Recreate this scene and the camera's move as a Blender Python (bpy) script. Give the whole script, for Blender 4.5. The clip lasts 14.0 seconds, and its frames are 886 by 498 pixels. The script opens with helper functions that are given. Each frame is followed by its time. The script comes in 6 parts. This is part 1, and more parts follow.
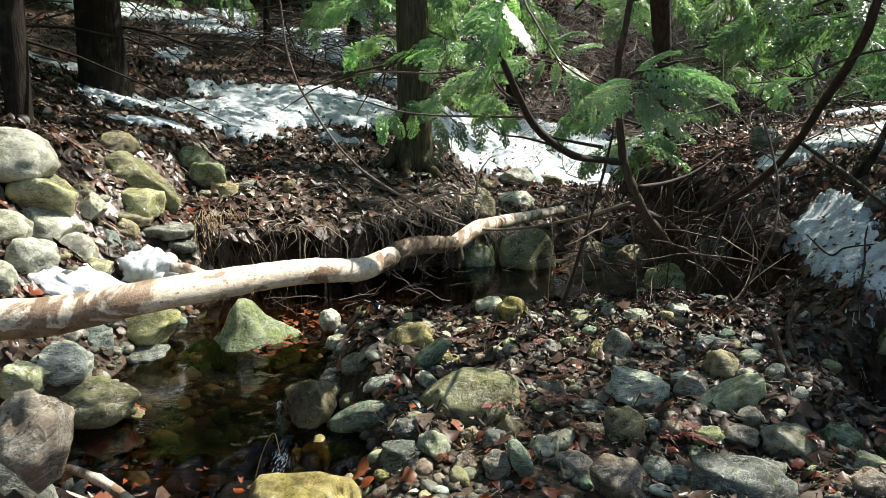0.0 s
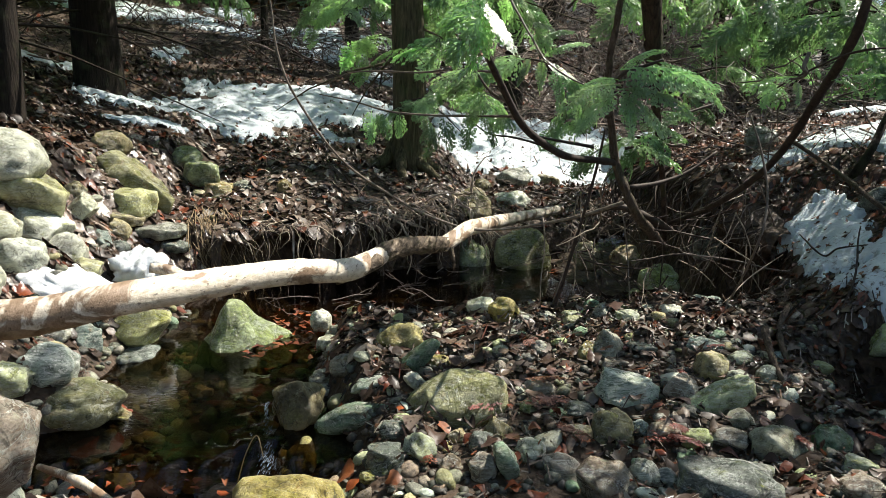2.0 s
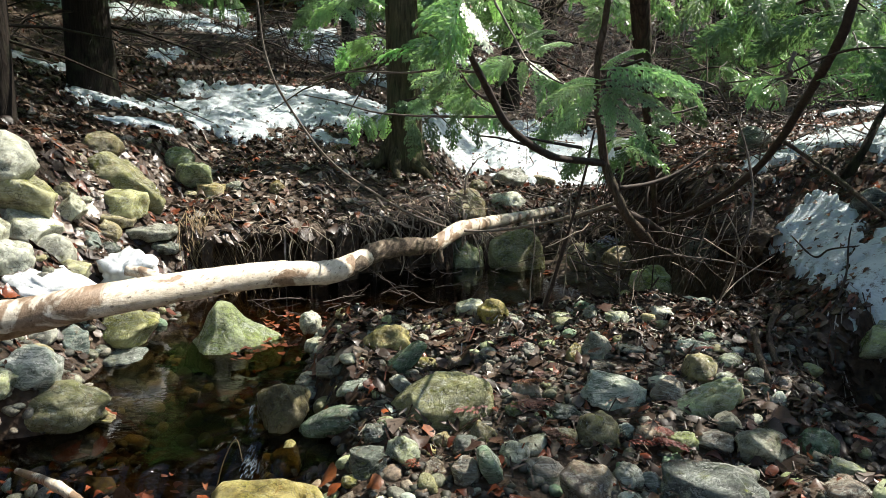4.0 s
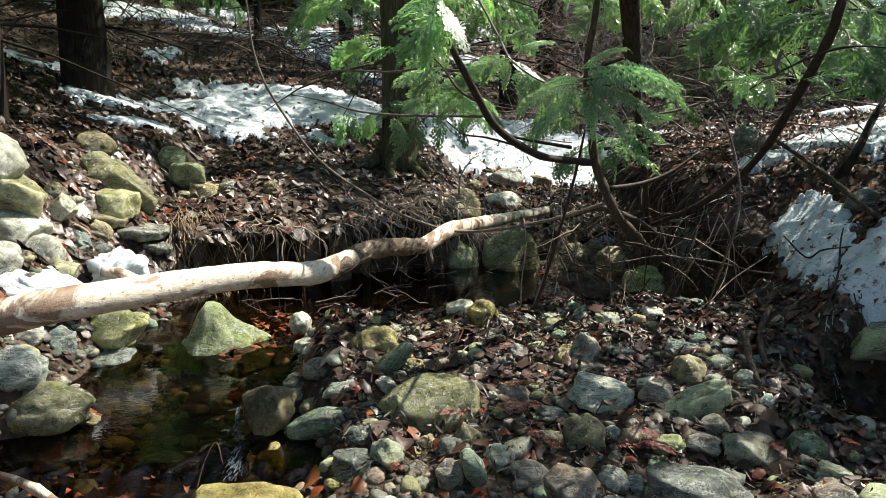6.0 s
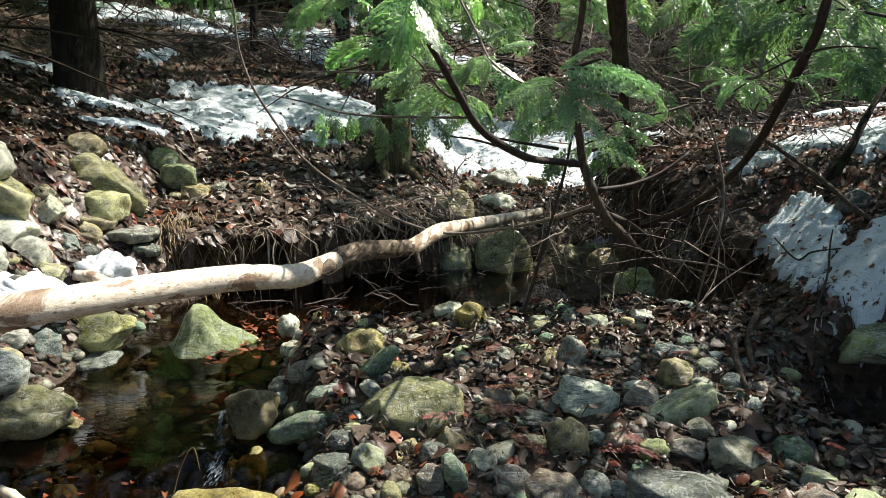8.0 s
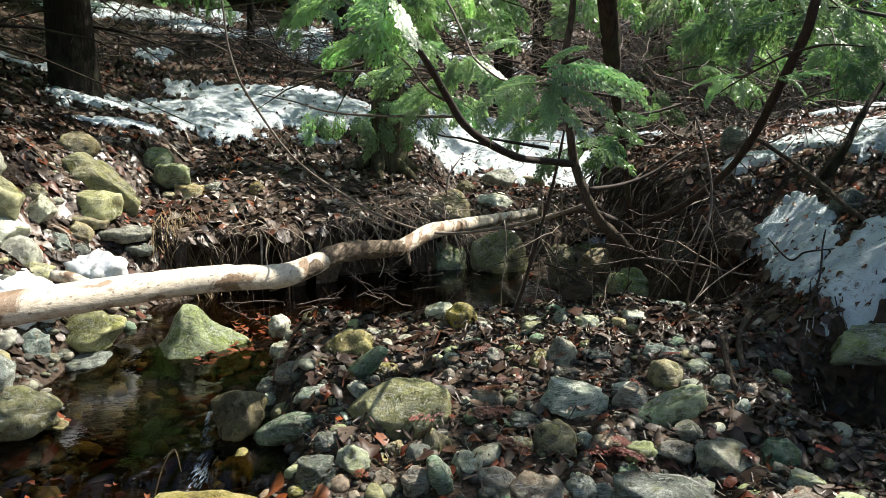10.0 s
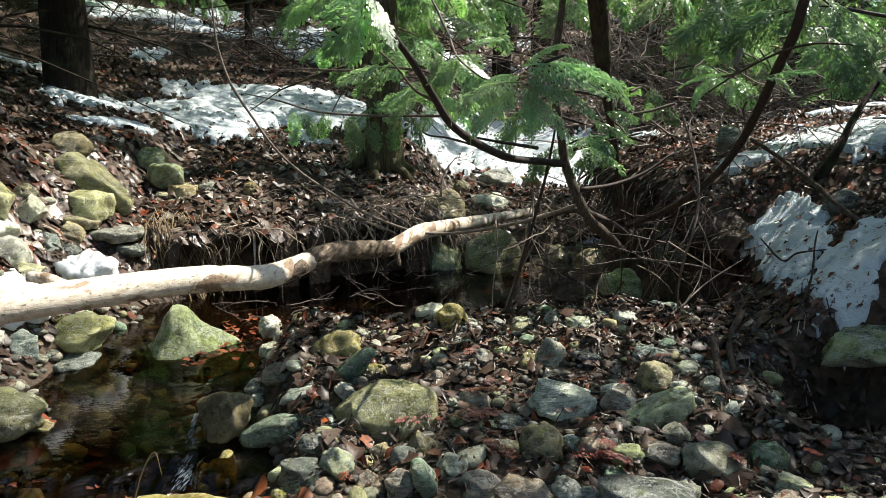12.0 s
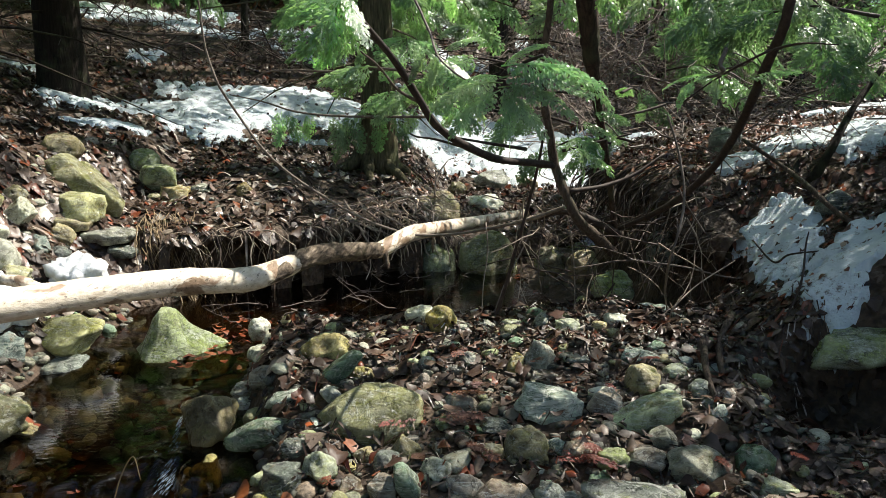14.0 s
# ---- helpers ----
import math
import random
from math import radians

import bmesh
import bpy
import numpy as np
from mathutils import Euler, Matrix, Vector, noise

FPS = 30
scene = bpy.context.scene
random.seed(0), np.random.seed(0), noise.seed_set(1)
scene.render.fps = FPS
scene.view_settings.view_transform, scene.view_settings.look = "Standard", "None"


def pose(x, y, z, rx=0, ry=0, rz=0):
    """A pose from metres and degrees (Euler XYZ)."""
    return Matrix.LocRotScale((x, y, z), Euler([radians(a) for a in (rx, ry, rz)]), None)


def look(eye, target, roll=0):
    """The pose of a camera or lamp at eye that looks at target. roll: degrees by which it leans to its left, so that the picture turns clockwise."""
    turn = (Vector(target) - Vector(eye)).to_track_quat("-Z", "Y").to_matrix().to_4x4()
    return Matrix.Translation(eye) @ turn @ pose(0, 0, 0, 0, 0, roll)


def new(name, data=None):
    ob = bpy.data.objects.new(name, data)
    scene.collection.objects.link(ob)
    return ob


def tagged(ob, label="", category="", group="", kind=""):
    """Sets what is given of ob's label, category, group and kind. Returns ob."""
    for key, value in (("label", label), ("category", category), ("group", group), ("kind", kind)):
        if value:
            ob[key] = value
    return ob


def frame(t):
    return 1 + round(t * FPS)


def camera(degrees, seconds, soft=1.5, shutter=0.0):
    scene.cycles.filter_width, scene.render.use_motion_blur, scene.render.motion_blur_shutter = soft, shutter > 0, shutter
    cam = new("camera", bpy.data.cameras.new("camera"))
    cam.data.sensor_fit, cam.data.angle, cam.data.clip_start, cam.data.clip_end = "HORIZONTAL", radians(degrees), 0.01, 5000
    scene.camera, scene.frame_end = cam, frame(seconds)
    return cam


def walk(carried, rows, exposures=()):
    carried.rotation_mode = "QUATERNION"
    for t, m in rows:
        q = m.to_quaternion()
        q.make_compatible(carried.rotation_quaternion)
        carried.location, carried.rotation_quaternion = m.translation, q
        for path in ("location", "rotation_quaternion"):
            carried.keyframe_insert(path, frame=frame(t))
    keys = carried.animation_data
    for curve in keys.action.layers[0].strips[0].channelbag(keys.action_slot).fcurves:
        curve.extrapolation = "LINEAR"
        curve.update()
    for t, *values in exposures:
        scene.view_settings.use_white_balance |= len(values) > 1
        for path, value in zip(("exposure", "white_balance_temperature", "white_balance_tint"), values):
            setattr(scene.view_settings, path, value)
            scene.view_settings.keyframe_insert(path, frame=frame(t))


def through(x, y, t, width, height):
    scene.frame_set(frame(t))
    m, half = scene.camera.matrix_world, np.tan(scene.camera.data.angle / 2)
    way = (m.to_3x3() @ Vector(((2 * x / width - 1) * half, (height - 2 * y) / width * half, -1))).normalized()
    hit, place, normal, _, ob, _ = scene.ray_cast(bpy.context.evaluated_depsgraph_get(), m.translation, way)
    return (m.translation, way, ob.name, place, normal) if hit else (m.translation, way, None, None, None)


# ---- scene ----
cam = camera(62.2, 14.0, 0.6)
METRES, EYE, TILT, LEAN, TURN = 0.32, 0.84, -9.5, 0.0, 0.0
ROWS = [
    (0.0, 0.0, 0.0, 0.0, 0.0, 0.0, -0.0),
    (0.5, 0.031, 0.0134, -0.0001, 0.02, 0.02, -0.01),
    (1.0, 0.0611, 0.0259, 0.0016, 0.05, -0.01, -0.03),
    (1.5, 0.088, 0.0377, 0.0038, 0.06, -0.02, -0.03),
    (2.0, 0.1188, 0.0493, 0.007, 0.08, -0.02, -0.03),
    (2.5, 0.1532, 0.0626, 0.0085, 0.1, 0.01, -0.03),
    (3.0, 0.1913, 0.0773, 0.0117, 0.11, 0.03, -0.01),
    (5.5, 0.3598, 0.1454, 0.0211, 0.23, 0.04, 0.01),
    (6.0, 0.3963, 0.1609, 0.0241, 0.26, 0.01, -0.01),
    (6.5, 0.4304, 0.1744, 0.0274, 0.27, 0.02, -0.01),
    (7.0, 0.4605, 0.1863, 0.0297, 0.29, 0.03, -0.0),
    (7.5, 0.5008, 0.2027, 0.0324, 0.29, 0.04, 0.01),
    (8.0, 0.5456, 0.2204, 0.0363, 0.31, 0.09, 0.03),
    (10.5, 0.6928, 0.287, 0.0408, 0.43, 0.05, -0.03),
    (11.0, 0.7233, 0.301, 0.0424, 0.46, 0.03, -0.05),
    (11.5, 0.7579, 0.3156, 0.0452, 0.49, 0.04, -0.05),
    (12.0, 0.7908, 0.329, 0.0467, 0.5, 0.06, -0.04),
    (12.5, 0.8295, 0.3459, 0.0501, 0.52, 0.06, -0.04),
    (13.0, 0.8612, 0.3582, 0.0507, 0.53, 0.12, -0.03),
    (13.5, 0.8942, 0.3723, 0.0529, 0.54, 0.16, -0.02),
    (14.0, 0.9211, 0.3842, 0.0547, 0.56, 0.15, -0.0),
]
walk(cam, [(t, pose(0, 0, EYE, TILT, LEAN, TURN) @ pose(METRES * x, METRES * y, METRES * z, 90 + pitch, roll, yaw)) for t, x, y, z, yaw, pitch, roll in ROWS], [(0.0, 0.93, 6650, 9.5), (14.0, 0.93, 6650, 9.5)])

# ---- light ----
SUN_AZIMUTH, SUN_HEIGHT = 60.0, 54.0
world = bpy.data.worlds.new("sky")
scene.world = world
world.use_nodes = True
wn = world.node_tree.nodes
sky = wn.new("ShaderNodeTexSky")
sky.sky_type, sky.sun_disc = "NISHITA", False
sky.sun_elevation, sky.sun_rotation = radians(SUN_HEIGHT), radians(SUN_AZIMUTH)
wn["Background"].inputs["Strength"].default_value = 0.105
world.node_tree.links.new(sky.outputs[0], wn["Background"].inputs["Color"])
sun_data = bpy.data.lights.new("sun", "SUN")
sun_data.energy, sun_data.angle, sun_data.color = 5.0, radians(0.55), (1.0, 0.95, 0.86)
sun = new("sun", sun_data)
TO_SUN = Vector((math.sin(radians(SUN_AZIMUTH)) * math.cos(radians(SUN_HEIGHT)), math.cos(radians(SUN_AZIMUTH)) * math.cos(radians(SUN_HEIGHT)), math.sin(radians(SUN_HEIGHT))))
sun.matrix_world = look(TO_SUN * 20, (0, 0, 0))


# ---- materials ----
class Nodes:
    """A small hand for writing node materials."""

    def __init__(self, name, rough=0.7, spec=0.4):
        self.mat = bpy.data.materials.new(name)
        self.mat.use_nodes = True
        self.tree = self.mat.node_tree
        self.nodes = self.tree.nodes
        self.bsdf = self.nodes["Principled BSDF"]
        self.bsdf.inputs["Roughness"].default_value = rough
        self.bsdf.inputs["Specular IOR Level"].default_value = spec
        self.at = self.add("ShaderNodeNewGeometry").outputs["Position"]

    def add(self, kind):
        return self.nodes.new(kind)

    def link(self, a, b):
        self.tree.links.new(a, b)

    def spread(self, scale, turn=0.0, shift=True):
        """Positions stretched along an axis, shifted for each object."""
        m = self.add("ShaderNodeMapping")
        m.inputs["Scale"].default_value = scale
        m.inputs["Rotation"].default_value = (0, 0, turn)
        self.link(self.at, m.inputs["Vector"])
        return m.outputs[0]

    def noise(self, scale, detail=4, rough=0.6, at=None, warp=0.0):
        n = self.add("ShaderNodeTexNoise")
        n.inputs["Scale"].default_value, n.inputs["Detail"].default_value = scale, detail
        n.inputs["Roughness"].default_value, n.inputs["Distortion"].default_value = rough, warp
        self.link(at or self.at, n.inputs["Vector"])
        return n.outputs["Fac"]

    def cells(self, scale, feature="F1", at=None):
        n = self.add("ShaderNodeTexVoronoi")
        n.inputs["Scale"].default_value, n.feature = scale, feature
        self.link(at or self.at, n.inputs["Vector"])
        return n.outputs["Distance"]

    def ramp(self, fac, *stops):
        r = self.add("ShaderNodeValToRGB")
        e = r.color_ramp.elements
        while len(e) < len(stops):
            e.new(0.5)
        for el, (p, c) in zip(e, stops):
            el.position, el.color = p, (*c, 1) if len(c) == 3 else c
        self.link(fac, r.inputs["Fac"])
        return r.outputs["Color"]

    def level(self, fac, a, b, lo=0.0, hi=1.0):
        r = self.add("ShaderNodeMapRange")
        for i, v in enumerate((a, b, lo, hi)):
            r.inputs[i + 1].default_value = v
        self.link(fac, r.inputs[0])
        return r.outputs[0]

    def mix(self, fac, a, b, how="MIX"):
        m = self.add("ShaderNodeMix")
        m.data_type, m.blend_type = "RGBA", how
        for socket, v in ((m.inputs["Factor"], fac), (m.inputs[6], a), (m.inputs[7], b)):
            if isinstance(v, bpy.types.NodeSocket):
                self.link(v, socket)
            else:
                socket.default_value = v if isinstance(v, float) else (*v, 1)
        return m.outputs[2]

    def maths(self, how, a, b):
        m = self.add("ShaderNodeMath")
        m.operation = how
        for socket, v in zip(m.inputs, (a, b)):
            if isinstance(v, bpy.types.NodeSocket):
                self.link(v, socket)
            else:
                socket.default_value = v
        return m.outputs[0]

    def vary(self, colour, hue=0.02, sat=0.2, val=0.3, island=False):
        """The colour, varied from object to object or from piece to piece."""
        src = self.add("ShaderNodeNewGeometry").outputs["Random Per Island"] if island else self.add("ShaderNodeObjectInfo").outputs["Random"]
        h = self.add("ShaderNodeHueSaturation")
        other = self.maths("FRACT", self.maths("MULTIPLY", src, 7.31), 0.0)
        third = self.maths("FRACT", self.maths("MULTIPLY", src, 13.7), 0.0)
        self.link(self.level(src, 0, 1, 0.5 - hue, 0.5 + hue), h.inputs["Hue"])
        self.link(self.level(other, 0, 1, 1 - sat, 1 + sat), h.inputs["Saturation"])
        self.link(self.level(third, 0, 1, 1 - val, 1 + val), h.inputs["Value"])
        self.link(colour, h.inputs["Color"])
        return h.outputs[0]

    def up(self):
        n = self.add("ShaderNodeSeparateXYZ")
        self.link(self.add("ShaderNodeNewGeometry").outputs["Normal"], n.inputs[0])
        return n.outputs["Z"]

    def bump(self, height, strength, distance):
        b = self.add("ShaderNodeBump")
        b.inputs["Strength"].default_value, b.inputs["Distance"].default_value = strength, distance
        self.link(height, b.inputs["Height"])
        self.link(b.outputs[0], self.bsdf.inputs["Normal"])
        return b

    def done(self, colour=None, rough=None):
        if colour is not None:
            self.link(colour, self.bsdf.inputs["Base Color"])
        if rough is not None:
            self.link(rough, self.bsdf.inputs["Roughness"])
        return self.mat


def stone_material(name, dark, light, moss=0.0, streak=0.0, moss_colour=(0.10, 0.115, 0.018)):
    n = Nodes("stone_" + name, 0.62, 0.45)
    big, fine = n.noise(10, 8, 0.72, warp=0.7), n.noise(120, 5, 0.8)
    c = n.ramp(big, (0.33, tuple(v * 0.4 for v in dark)), (0.44, dark), (0.56, light), (0.66, tuple(min(1, v * 1.75) for v in light)))
    c = n.mix(1.0, c, n.ramp(fine, (0.36, (0.6, 0.6, 0.6)), (0.5, (0.97, 0.97, 0.97)), (0.64, (1.3, 1.3, 1.26))), "MULTIPLY")
    rust = n.level(n.noise(12, 6, 0.7, warp=0.6), 0.57, 0.66, 0.0, 0.6)
    c = n.mix(rust, c, n.mix(fine, (0.10, 0.05, 0.02), (0.30, 0.18, 0.075)))
    if streak:
        bands = n.noise(15, 5, 0.7, n.spread((0.3, 1.0, 2.8), 0.4), 2.2)
        c = n.mix(n.level(bands, 0.48, 0.55, 0.0, streak), c, (0.46, 0.49, 0.43))
        vein = n.maths("ABSOLUTE", n.maths("SUBTRACT", n.noise(11, 5, 0.6, n.spread((0.5, 1.0, 2.2), 0.9), 1.6), 0.5), 0.0)
        c = n.mix(n.level(vein, 0.006, 0.02, min(1.0, 0.35 + streak), 0.0), c, (0.58, 0.60, 0.54))
    c = n.vary(c, 0.02, 0.3, 0.3)
    if moss:
        grown = n.maths("MULTIPLY", n.level(n.noise(15, 8, 0.75, warp=0.8), 0.60 - 0.24 * moss, 0.68 - 0.16 * moss), n.level(n.up(), -0.5, 0.4))
        tone = n.ramp(n.noise(90, 4, 0.75), (0.34, tuple(v * 0.3 for v in moss_colour)), (0.5, moss_colour), (0.66, tuple(v * 2.4 for v in moss_colour)))
        c = n.mix(n.maths("MULTIPLY", grown, 0.8), c, tone)
    lichen = n.level(n.noise(24, 8, 0.8, warp=0.5), 0.57, 0.62, 0.0, 0.6)
    c = n.mix(lichen, c, (0.42, 0.44, 0.31))
    crack = n.noise(13, 4, 0.55, warp=1.2)
    split = n.level(n.maths("ABSOLUTE", n.maths("SUBTRACT", crack, 0.5), 0.0), 0.004, 0.014, 0.75, 0.0)
    c = n.mix(split, c, tuple(v * 0.2 for v in dark))
    worn = n.add("ShaderNodeNewGeometry").outputs["Pointiness"]
    c = n.mix(n.level(worn, 0.51, 0.57, 0.0, 0.5), c, tuple(min(1, v * 1.7) for v in light))
    n.bump(n.mix(0.25, n.noise(22, 9, 0.7, warp=0.5), fine), 0.9, 0.022)
    return n.done(c, n.level(n.noise(18, 4), 0.38, 0.62, 0.12, 0.5))



STONE = {
    "olive": stone_material("olive", (0.105, 0.108, 0.045), (0.235, 0.235, 0.115), 0.35, 0.12),
    # Olive tone lightened: the left bank's sunlight is put into the colour.
    "straw": stone_material("straw", (0.19, 0.18, 0.075), (0.46, 0.45, 0.24), 0.5, 0.25, (0.17, 0.18, 0.03)),
    "green": stone_material("green", (0.07, 0.125, 0.075), (0.17, 0.26, 0.16), 0.1, 0.25),
    "streaked": stone_material("streaked", (0.15, 0.19, 0.15), (0.31, 0.36, 0.30), 0.1, 0.9),
    "sage": stone_material("sage", (0.19, 0.225, 0.11), (0.4, 0.445, 0.26), 0.4, 0.45, (0.14, 0.16, 0.035)),
    "ochre": stone_material("ochre", (0.17, 0.145, 0.06), (0.36, 0.32, 0.16), 0.3, 0.1),
    "moss": stone_material("moss", (0.09, 0.11, 0.05), (0.28, 0.32, 0.17), 0.75, 0.3, (0.14, 0.18, 0.035)),
    "rust": stone_material("rust", (0.10, 0.06, 0.04), (0.26, 0.20, 0.13), 0.2, 0.15),
    "yellow": stone_material("yellow", (0.15, 0.125, 0.045), (0.36, 0.32, 0.14), 0.5, 0.0, (0.17, 0.155, 0.03)),
    "umber": stone_material("umber", (0.12, 0.095, 0.07), (0.27, 0.235, 0.185), 0.0, 0.3),
    "grey": stone_material("grey", (0.125, 0.13, 0.095), (0.31, 0.32, 0.245), 0.1, 0.35),
    "pale": stone_material("pale", (0.29, 0.30, 0.21), (0.56, 0.57, 0.45), 0.2, 0.3, (0.18, 0.19, 0.06)),
    "granite": stone_material("granite", (0.18, 0.18, 0.14), (0.38, 0.38, 0.3), 0.2, 0.1),
    "blue": stone_material("blue", (0.075, 0.105, 0.095), (0.2, 0.25, 0.225), 0.0, 0.4),
    "dark": stone_material("dark", (0.045, 0.055, 0.045), (0.12, 0.14, 0.115), 0.2, 0.1),
    "brown": stone_material("brown", (0.10, 0.08, 0.038), (0.24, 0.20, 0.105), 0.35, 0.0),
}
STONE_WORDS = {
    "olive": "olive-brown mossy stone", "straw": "pale yellow-olive stone, lightened for sun, with moss stains", "green": "smooth blue-green stone", "streaked": "grey-green stone with white quartz streaks",
    "sage": "pale sage-green lichen-covered stone", "ochre": "yellowish olive rounded stone", "moss": "bright green moss-covered stone",
    "rust": "rust-stained brown stone", "yellow": "yellow-brown algae-stained stone", "umber": "reddish grey-brown stone", "grey": "plain grey river stone",
    "pale": "pale sun-bleached stone", "granite": "light grey speckled stone", "blue": "dark blue-grey stone", "dark": "dark wet grey-green stone", "brown": "brown earthy stone",
}


def ground_material():
    n = Nodes("forest_soil", 0.75, 0.35)
    c = n.ramp(n.noise(3.0, 6, 0.65), (0.3, (0.018, 0.012, 0.008)), (0.52, (0.045, 0.029, 0.018)), (0.75, (0.085, 0.058, 0.036)))
    flakes = n.cells(38, at=n.spread((1, 1.4, 1)))
    c = n.mix(n.level(flakes, 0.15, 0.6, 0.0, 0.6), c, n.ramp(n.noise(26, 3), (0.35, (0.03, 0.02, 0.013)), (0.6, (0.12, 0.075, 0.045)), (0.72, (0.20, 0.165, 0.13))))
    n.bump(n.mix(0.5, flakes, n.noise(60, 5, 0.7)), 0.8, 0.02)
    return n.done(c, n.level(n.noise(15, 3), 0.3, 0.7, 0.45, 0.9))


def leaf_material(name, *stops, gloss=0.38):
    n = Nodes(name, gloss, 0.32)
    rnd = n.add("ShaderNodeNewGeometry").outputs["Random Per Island"]
    c = n.ramp(rnd, *stops)
    c = n.mix(n.level(n.noise(120, 3, 0.7), 0.35, 0.7, 0.0, 0.6), c, n.mix(0.55, c, (0.01, 0.007, 0.005)))
    damp = n.level(n.noise(4.5, 6, 0.75), 0.46, 0.58, 0.0, 0.72)
    c = n.mix(damp, c, n.mix(1.0, c, (0.34, 0.27, 0.22), "MULTIPLY"))
    n.bump(n.noise(180, 3), 0.35, 0.003)
    return n.done(c, n.level(n.noise(30, 2), 0.35, 0.65, gloss - 0.12, gloss + 0.3))


def bark_material(name, dark, light, scale=1.0):
    n = Nodes(name, 0.85, 0.2)
    ridges = n.noise(46 * scale, 5, 0.7, n.spread((1, 1, 0.14)), 0.5)
    c = n.ramp(ridges, (0.35, dark), (0.68, light))
    c = n.mix(n.level(n.noise(7, 4), 0.52, 0.66, 0.0, 0.5), c, (0.07, 0.085, 0.04))
    n.bump(ridges, 0.9, 0.02)
    return n.done(c)


def driftwood_material():
    n = Nodes("bleached_wood", 0.55, 0.35)
    along = n.spread((1, 0.09, 1), radians(-22))
    grain = n.noise(85, 4, 0.65, along)
    c = n.ramp(grain, (0.3, (0.50, 0.42, 0.31)), (0.6, (0.74, 0.67, 0.56)))
    brown = n.level(n.noise(9.5, 5, 0.62, n.spread((1.3, 0.42, 1.3), radians(-22)), 0.8), 0.515, 0.575, 0.0, 0.85)
    c = n.mix(brown, c, n.ramp(grain, (0.3, (0.12, 0.065, 0.032)), (0.7, (0.26, 0.155, 0.085))))
    checks = n.level(n.noise(150, 2, 0.5, along), 0.64, 0.7, 0.0, 0.7)
    c = n.mix(checks, c, (0.06, 0.04, 0.025))
    n.bump(grain, 0.45, 0.006)
    return n.done(c)


def snow_material():
    n = Nodes("old_snow", 0.55, 0.35)
    c = n.ramp(n.noise(6, 5), (0.3, (0.48, 0.56, 0.60)), (0.7, (0.70, 0.77, 0.80)))
    dirt = n.level(n.mix(0.4, n.noise(55, 5, 0.75), n.noise(9, 4, 0.7)), 0.54, 0.61, 0.0, 0.85)
    c = n.mix(dirt, c, (0.10, 0.075, 0.055))
    n.bump(n.mix(0.5, n.noise(22, 4), n.noise(130, 3)), 0.7, 0.02)
    n.bsdf.inputs["Subsurface Weight"].default_value = 0.0
    return n.done(c)


def clean_snow_material():
    n = Nodes("clean_snow", 0.5, 0.35)
    c = n.ramp(n.noise(9, 4), (0.3, (0.76, 0.80, 0.83)), (0.7, (0.88, 0.90, 0.91)))
    specks = n.level(n.noise(70, 4, 0.7), 0.66, 0.7, 0.0, 0.8)
    n.bump(n.mix(0.6, n.noise(14, 4), n.noise(90, 3)), 0.35, 0.012)
    return n.done(n.mix(specks, c, (0.12, 0.09, 0.07)))


def needle_material(name, shade, bright, through=0.35, rough=0.36):
    n = Nodes(name, rough, 1.0)
    c = n.ramp(n.noise(14, 3), (0.35, shade), (0.68, bright))
    c = n.vary(c, 0.018, 0.15, 0.3)
    n.link(c, n.bsdf.inputs["Base Color"])
    lit = n.add("ShaderNodeBsdfTranslucent")
    n.link(n.mix(1.0, c, (1.8, 2.1, 1.25), "MULTIPLY"), lit.inputs["Color"])
    m = n.add("ShaderNodeMixShader")
    m.inputs[0].default_value = through
    n.link(n.bsdf.outputs[0], m.inputs[1])
    n.link(lit.outputs[0], m.inputs[2])
    n.link(m.outputs[0], n.nodes["Material Output"].inputs["Surface"])
    return n.mat


def water_material():
    n = Nodes("stream_water")
    clear = n.add("ShaderNodeBsdfTransparent")
    clear.inputs["Color"].default_value = (0.25, 0.20, 0.115, 1)
    gloss = n.add("ShaderNodeBsdfGlossy")
    gloss.inputs["Roughness"].default_value = 0.02
    f = n.add("ShaderNodeFresnel")
    f.inputs["IOR"].default_value = 1.33
    b = n.add("ShaderNodeBump")
    b.inputs["Strength"].default_value, b.inputs["Distance"].default_value = 0.06, 0.012
    n.link(n.noise(26, 2, 0.5, n.spread((1, 1.8, 1)), 0.6), b.inputs["Height"])
    n.link(b.outputs[0], f.inputs["Normal"])
    n.link(b.outputs[0], gloss.inputs["Normal"])
    m = n.add("ShaderNodeMixShader")
    n.link(f.outputs[0], m.inputs[0])
    n.link(clear.outputs[0], m.inputs[1])
    n.link(gloss.outputs[0], m.inputs[2])
    n.link(m.outputs[0], n.nodes["Material Output"].inputs["Surface"])
    return n.mat


def plain_wood(name, dark, light, scale=60, rough=0.7):
    n = Nodes(name, rough, 0.3)
    c = n.ramp(n.noise(scale, 4, 0.7), (0.3, dark), (0.7, light))
    n.bump(n.noise(scale * 3, 3), 0.4, 0.004)
    return n.done(n.vary(c, 0.01, 0.1, 0.2))


